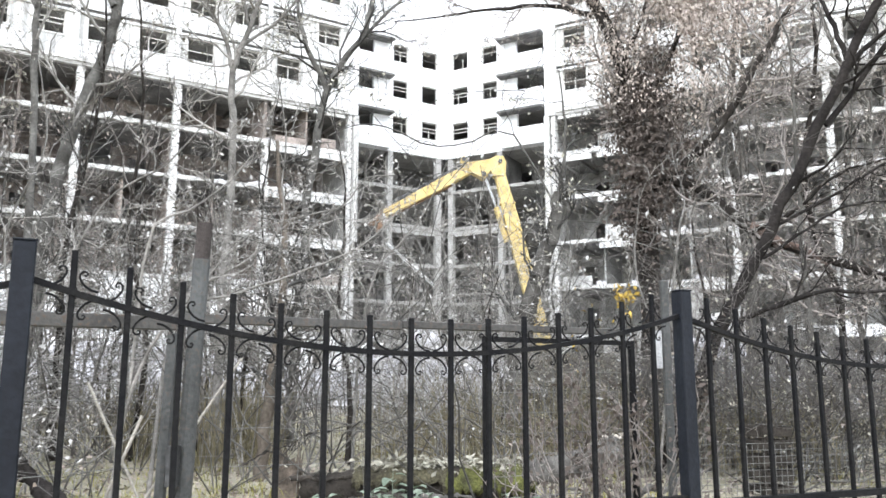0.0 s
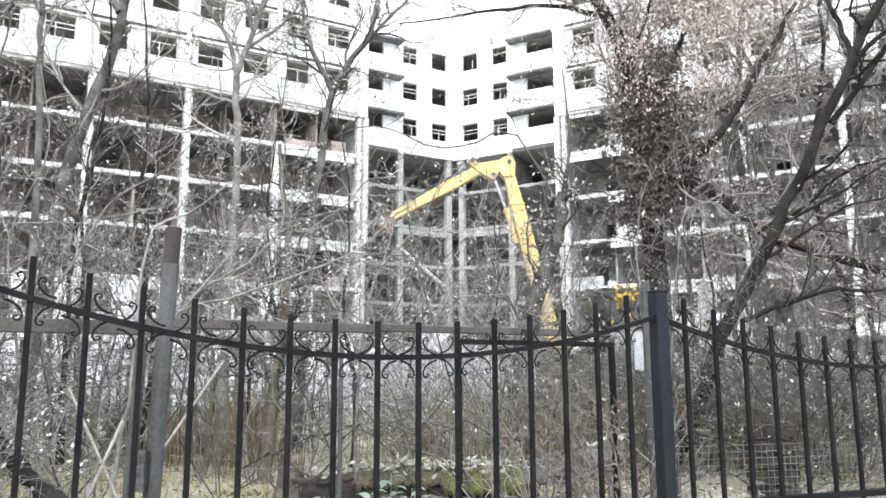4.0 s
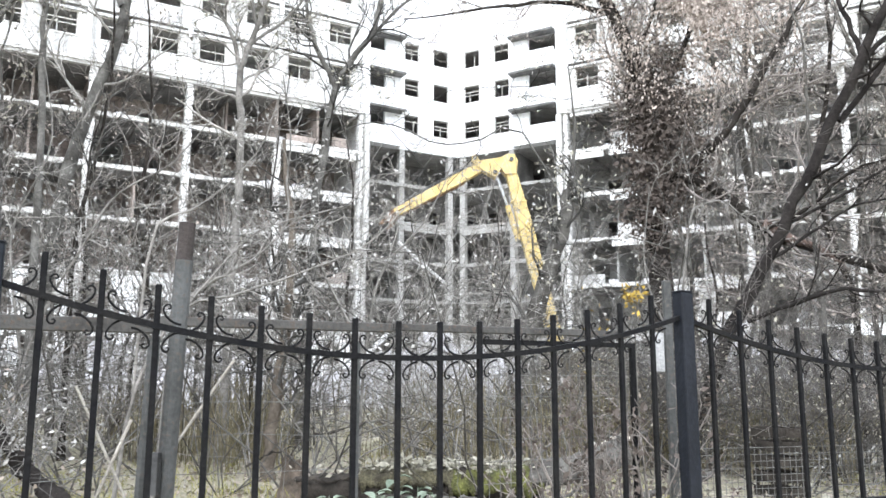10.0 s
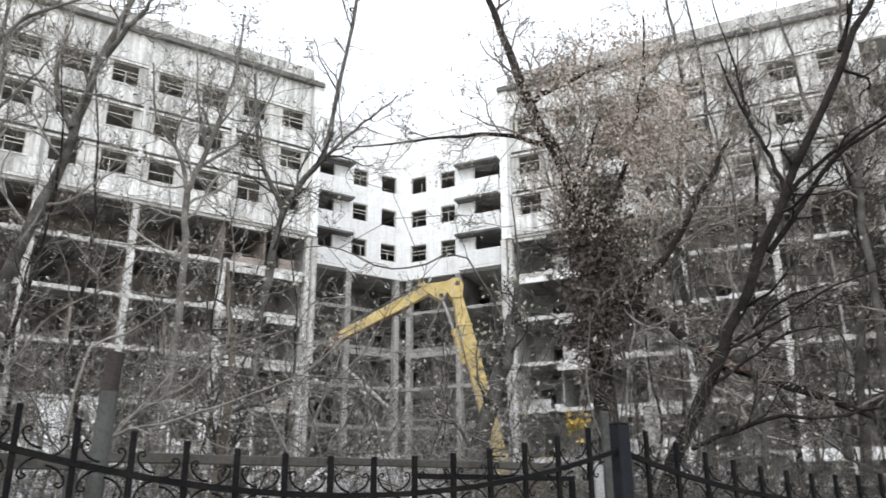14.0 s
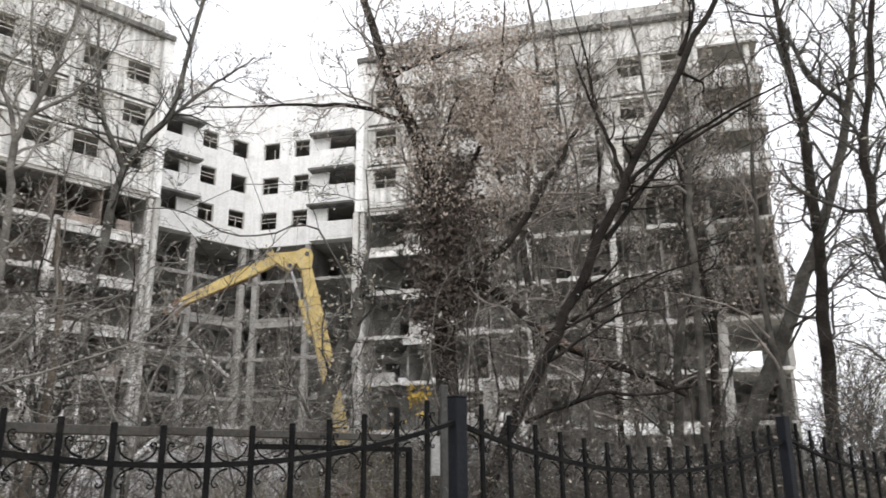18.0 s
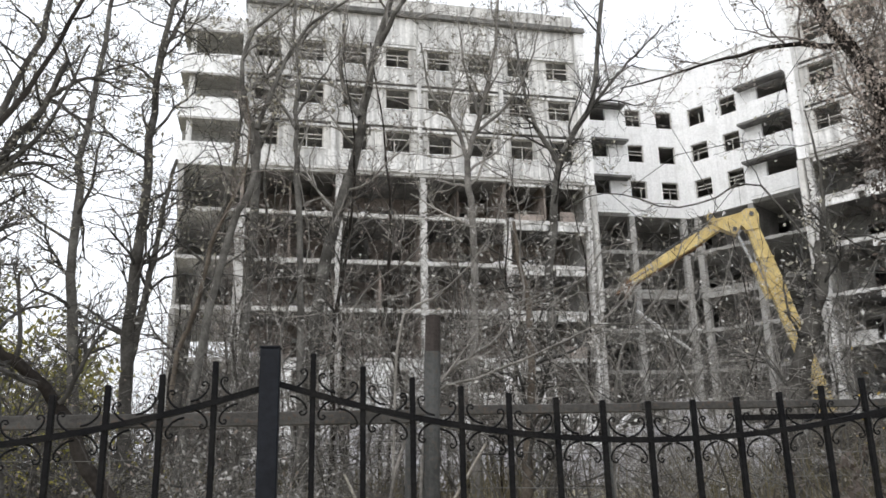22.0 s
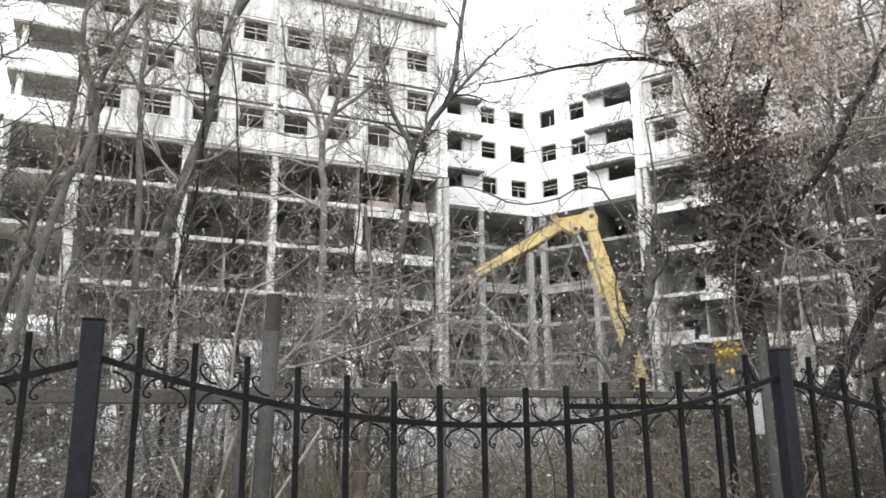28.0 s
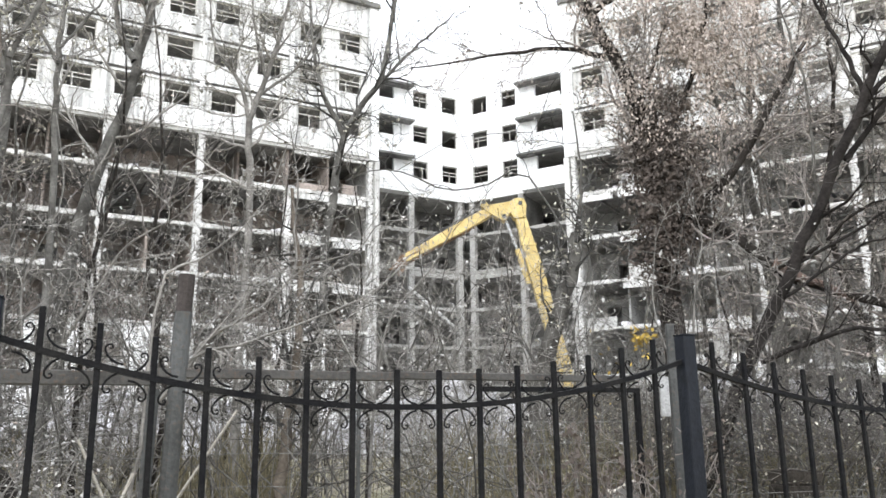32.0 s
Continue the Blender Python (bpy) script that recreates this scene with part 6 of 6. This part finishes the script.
log("log", (-1.2, 9.75, 0.06), (0.2, 9.6, 0.09), 0.06, 0.05, ROT, "thin dark fallen branch", 4)
log("log", (-1.7, 9.9, 0.36), (-0.5, 10.0, 0.40), 0.022, 0.015, ROT, "thin dark fallen branch", 7)
log("log", (-0.1, 9.65, 0.22), (2.1, 9.55, 0.33), 0.022, 0.015, GREY_WOOD, "thin grey fallen branch", 8)
log("log", (0.4, 9.7, 0.10), (1.5, 9.5, 0.12), 0.07, 0.06, ROT, "short dark rotten log", 9)
log("log", (1.6, 9.6, 0.1), (3.2, 9.6, 0.45), 0.05, 0.035, GREY_WOOD, "thin grey fallen branch", 10)
log("log", (-3.0, 8.4, 0.08), (-1.8, 8.9, 0.1), 0.05, 0.045, ROT, "thin dark fallen branch", 5)
log("log", (-2.4, 10.2, 0.5), (-1.0, 10.9, 0.95), 0.014, 0.008, ROT, "thin dark fallen branch", 11)
log("log", (-5.2, 9.3, 1.2), (-3.9, 9.0, 0.1), 0.09, 0.1, BARK_BLACK, "dark broken limb leaning to the ground", 6)


def stump():
    t = thing("stump", "ragged splintered brown tree stump", "stump")
    rng = random.Random(4)
    cx, cy, n = -1.8, 10.4, 22
    bm = bmesh.new()
    rows = []
    for k, (z, r) in enumerate(((-0.05, 0.30), (0.08, 0.21), (0.25, 0.165), (0.42, 0.15), (0.52, 0.145))):
        row = []
        for i in range(n):
            g = i * 6.283 / n
            rr = r * (1 + 0.18 * math.sin(g * 5 + k * 0.2)) * rng.uniform(0.92, 1.08)
            up = (0.10 * math.cos(g - 2.6) + rng.uniform(-0.07, 0.12)) if k == 4 else 0
            row.append(bm.verts.new((cx + math.cos(g) * rr, cy + math.sin(g) * rr, z + up)))
        rows.append(row)
    for a, b in zip(rows, rows[1:]):
        for i in range(n):
            bm.faces.new((a[i], a[(i + 1) % n], b[(i + 1) % n], b[i]))
    mid = bm.verts.new((cx, cy, 0.42))
    for i in range(n):
        bm.faces.new((rows[-1][i], rows[-1][(i + 1) % n], mid))
    part("bark", bm, STUMP, t)
    for i in range(9):
        g = rng.uniform(0, 6.28)
        bm = bmesh.new()
        x, y = cx + math.cos(g) * 0.14, cy + math.sin(g) * 0.14
        rod(bm, (x, y, 0.38), (x + rng.uniform(-0.04, 0.04), y, rng.uniform(0.55, 0.72)), 0.02, 5, 0.004)
        part("splinter", bm, STUMP, t)


stump()


def wood_chips():
    rng = np.random.default_rng(6)
    n = 1300
    p = np.stack([rng.normal(0.25, 0.6, n), rng.normal(10.2, 0.16, n), rng.uniform(0.46, 0.58, n)], 1)
    ob = part_mesh("fallen_leaves", fast_mesh("fallen_leaves", *leaf_quads(p, 0.085, rng, 0.5)), OLIVE_LEAF)
    tagged(ob, "pale dry leaves and chips on the logs", "leaves", kind="stuff")


wood_chips()


def litter():
    rng = np.random.default_rng(7)
    n = 26000
    a, d = np.radians(rng.uniform(-46, 48, n)), 3.5 + rng.gamma(2.2, 4.0, n)
    p = np.stack([d * np.sin(a), d * np.cos(a), rng.uniform(0.01, 0.09, n)], 1)
    k = n // 2
    for q, m, lab in ((p[:k], OLIVE_LEAF, "pale fallen leaves on the ground"), (p[k:], DEAD_LEAF, "brown fallen leaves on the ground")):
        ob = part_mesh("fallen_leaves", fast_mesh("fallen_leaves", *leaf_quads(q, 0.085, rng, 0.6)), m)
        tagged(ob, lab, "leaves", kind="stuff")
    # grass blades
    n = 16000
    a, d = np.radians(rng.uniform(-46, 48, n)), 4.0 + rng.gamma(2.4, 3.2, n)
    c = np.stack([d * np.sin(a), d * np.cos(a), np.zeros(n)], 1)
    keep = np.array([noise.noise((x * 0.35, y * 0.35, 0)) > -0.05 for x, y, _ in c])
    c = c[keep]
    n = len(c)
    h = rng.uniform(0.06, 0.26, (n, 1))
    lean = rng.normal(size=(n, 3)) * np.array([0.5, 0.5, 0])
    side = np.stack([np.cos(x := rng.uniform(0, 6.28, n)), np.sin(x), np.zeros(n)], 1) * 0.006
    top = c + np.array([0, 0, 1]) * h + lean * h
    co = np.stack([c - side, c + side, top + side * 0.2, top - side * 0.2], 1).reshape(-1, 3)
    ob = part_mesh("grass", fast_mesh("grass", co, np.arange(4 * n).reshape(-1, 4)), GREEN_LEAF)
    tagged(ob, "thin tufts of yellowing green grass", "grass", kind="stuff")


litter()


def tall_weeds():
    """Dry standing stalks between the bushes and the building."""
    rng = np.random.default_rng(83)
    n = 9000
    a, d = np.radians(rng.uniform(-40, 32, n)), rng.uniform(12.5, 24, n)
    c = np.stack([d * np.sin(a), d * np.cos(a), np.zeros(n)], 1)
    c = c[np.array([noise.noise((x * 0.3, y * 0.3, 7.0)) > 0.0 for x, y, _ in c])]
    polys = []
    for p in c:
        h, b = rng.uniform(0.7, 1.75), rng.normal(size=2) * 0.22
        polys.append((np.array([p, p + (b[0] * 0.3, b[1] * 0.3, h * 0.6), p + (b[0], b[1], h)]), np.array([0.007, 0.006, 0.004])))
    ob = part_mesh("tall_weeds", fast_mesh("tall_weeds", *tubes(polys, 3)), DRY_WEED)
    tagged(ob, "dry olive-brown weed stalks standing before the building", "weeds", kind="stuff")


tall_weeds()


def weed(x, y, s, seed):
    rng = random.Random(seed)
    t = thing("weed", "broad-leaved grey-green weed on a thin stem", "weed", "weeds", m=pose(x, y, 0, 0, 0, rng.uniform(0, 360)))
    bm = bmesh.new()
    rod(bm, (0, 0, 0), (0.02, 0.01, s * 0.95), 0.006, 5, 0.003)
    part("stem", bm, WEED, t)
    n = 14
    for i in range(n):
        bm = bmesh.new()
        a, L, base = i * 2.4 + rng.uniform(-0.3, 0.3), 0.2 * rng.uniform(0.7, 1.15), s * (0.15 + 0.8 * i / n)
        w, up = L * 0.55, rng.uniform(0.1, 0.7)
        rows = []
        for f, wd in ((0, 0.06), (0.2, 0.75), (0.45, 1.0), (0.75, 0.7), (1, 0.04)):
            rr, z = 0.03 + L * f, base + L * (f * math.sin(up) - 0.45 * f * f)
            rows.append([bm.verts.new((rr * math.cos(a) - o * math.sin(a), rr * math.sin(a) + o * math.cos(a), z + abs(o) * 0.35)) for o in (-w / 2 * wd, 0, w / 2 * wd)])
        for p, q in zip(rows, rows[1:]):
            for k in range(2):
                bm.faces.new((p[k], p[k + 1], q[k + 1], q[k]))
        part("leaf", bm, WEED, t)


for x, y, s in ((-0.42, 8.4, 0.66), (-0.22, 8.45, 0.5), (-0.05, 8.4, 0.46), (-0.62, 8.5, 0.44), (0.75, 8.2, 0.45), (0.95, 8.35, 0.4), (-1.1, 8.6, 0.4), (3.3, 7.2, 0.45)):
    weed(x, y, s, int(x * 100) + 500)


# pale peeled poles leaning behind the old fence
def pale_poles():
    for a, b, r in (((-1.67, 3.91, 1.52), (-1.1, 4.2, -0.02), 0.007), ((-1.44, 4.01, 1.36), (-1.98, 3.85, -0.02), 0.008), ((-1.0, 4.16, 1.65), (-2.05, 3.9, -0.02), 0.007)):
        co, q = tubes([(smooth_line([a, tuple((np.array(a) + np.array(b)) / 2 + 0.02), b], 8), np.full(8, r))], 7)
        tagged(part_mesh("pole", fast_mesh("pole", co, q), PEELED), "pale peeled pole leaning among the shrubs", "pole", "pale poles")


pale_poles()


# dark slatted crate among the bushes
def crate():
    t = thing("crate", "dark weathered wooden crate among bushes", "crate", m=pose(4.57, 11.1, 0, 0, 0, 18))
    for z in (0.02, 0.22, 0.42, 0.62, 0.80):
        for dims in ((-0.24, 0.24, -0.24, -0.22, z, z + 0.13), (-0.24, 0.24, 0.22, 0.24, z, z + 0.13), (-0.24, -0.22, -0.217, 0.217, z, z + 0.13), (0.22, 0.24, -0.217, 0.217, z, z + 0.13)):
            box_part("slat", dims, ROT, t, bevel=0.003)
    for x in (-0.2, 0.2):
        for y in (-0.2, 0.2):
            box_part("corner_post", (x - 0.018, x + 0.018, y - 0.018, y + 0.018, 0, 0.92), ROT, t)


crate()


# far woods on both sides of the building
def far_woods():
    rng = np.random.default_rng(40)
    for side, leaf in ((-1, GREEN_LEAF), (1, OLIVE_LEAF)):
        out, tips = {0: [], 1: [], 2: []}, []
        for i in range(46):
            az, d = radians(side * rng.uniform(39, 78)), rng.uniform(38, 85)
            h = rng.uniform(4.5, 9.0)
            p = np.array([d * math.sin(az), d * math.cos(az), 0.0])
            sprout(out, tips, p, np.array([0, 0, 1.0]), h, 0.1, 2, rng, 0.6, (9, 13), 0.12, 0.02)
        t = thing("far_woods", "distant brown and yellowing treeline" if side < 0 else "distant bare brown treeline", "woods", kind="stuff")
        part_mesh("branchwork", fast_mesh("branchwork", *join_tubes([tubes(out[k], 3) for k in (2, 1, 0)])), TWIG, t)
        p = np.repeat(np.array(tips), 3 if side < 0 else 1, 0)
        p = p + rng.normal(size=p.shape) * 0.5
        part_mesh("leaves", fast_mesh("leaves", *leaf_quads(p, 0.35 if side < 0 else 0.2, rng)), leaf, t)


far_woods()
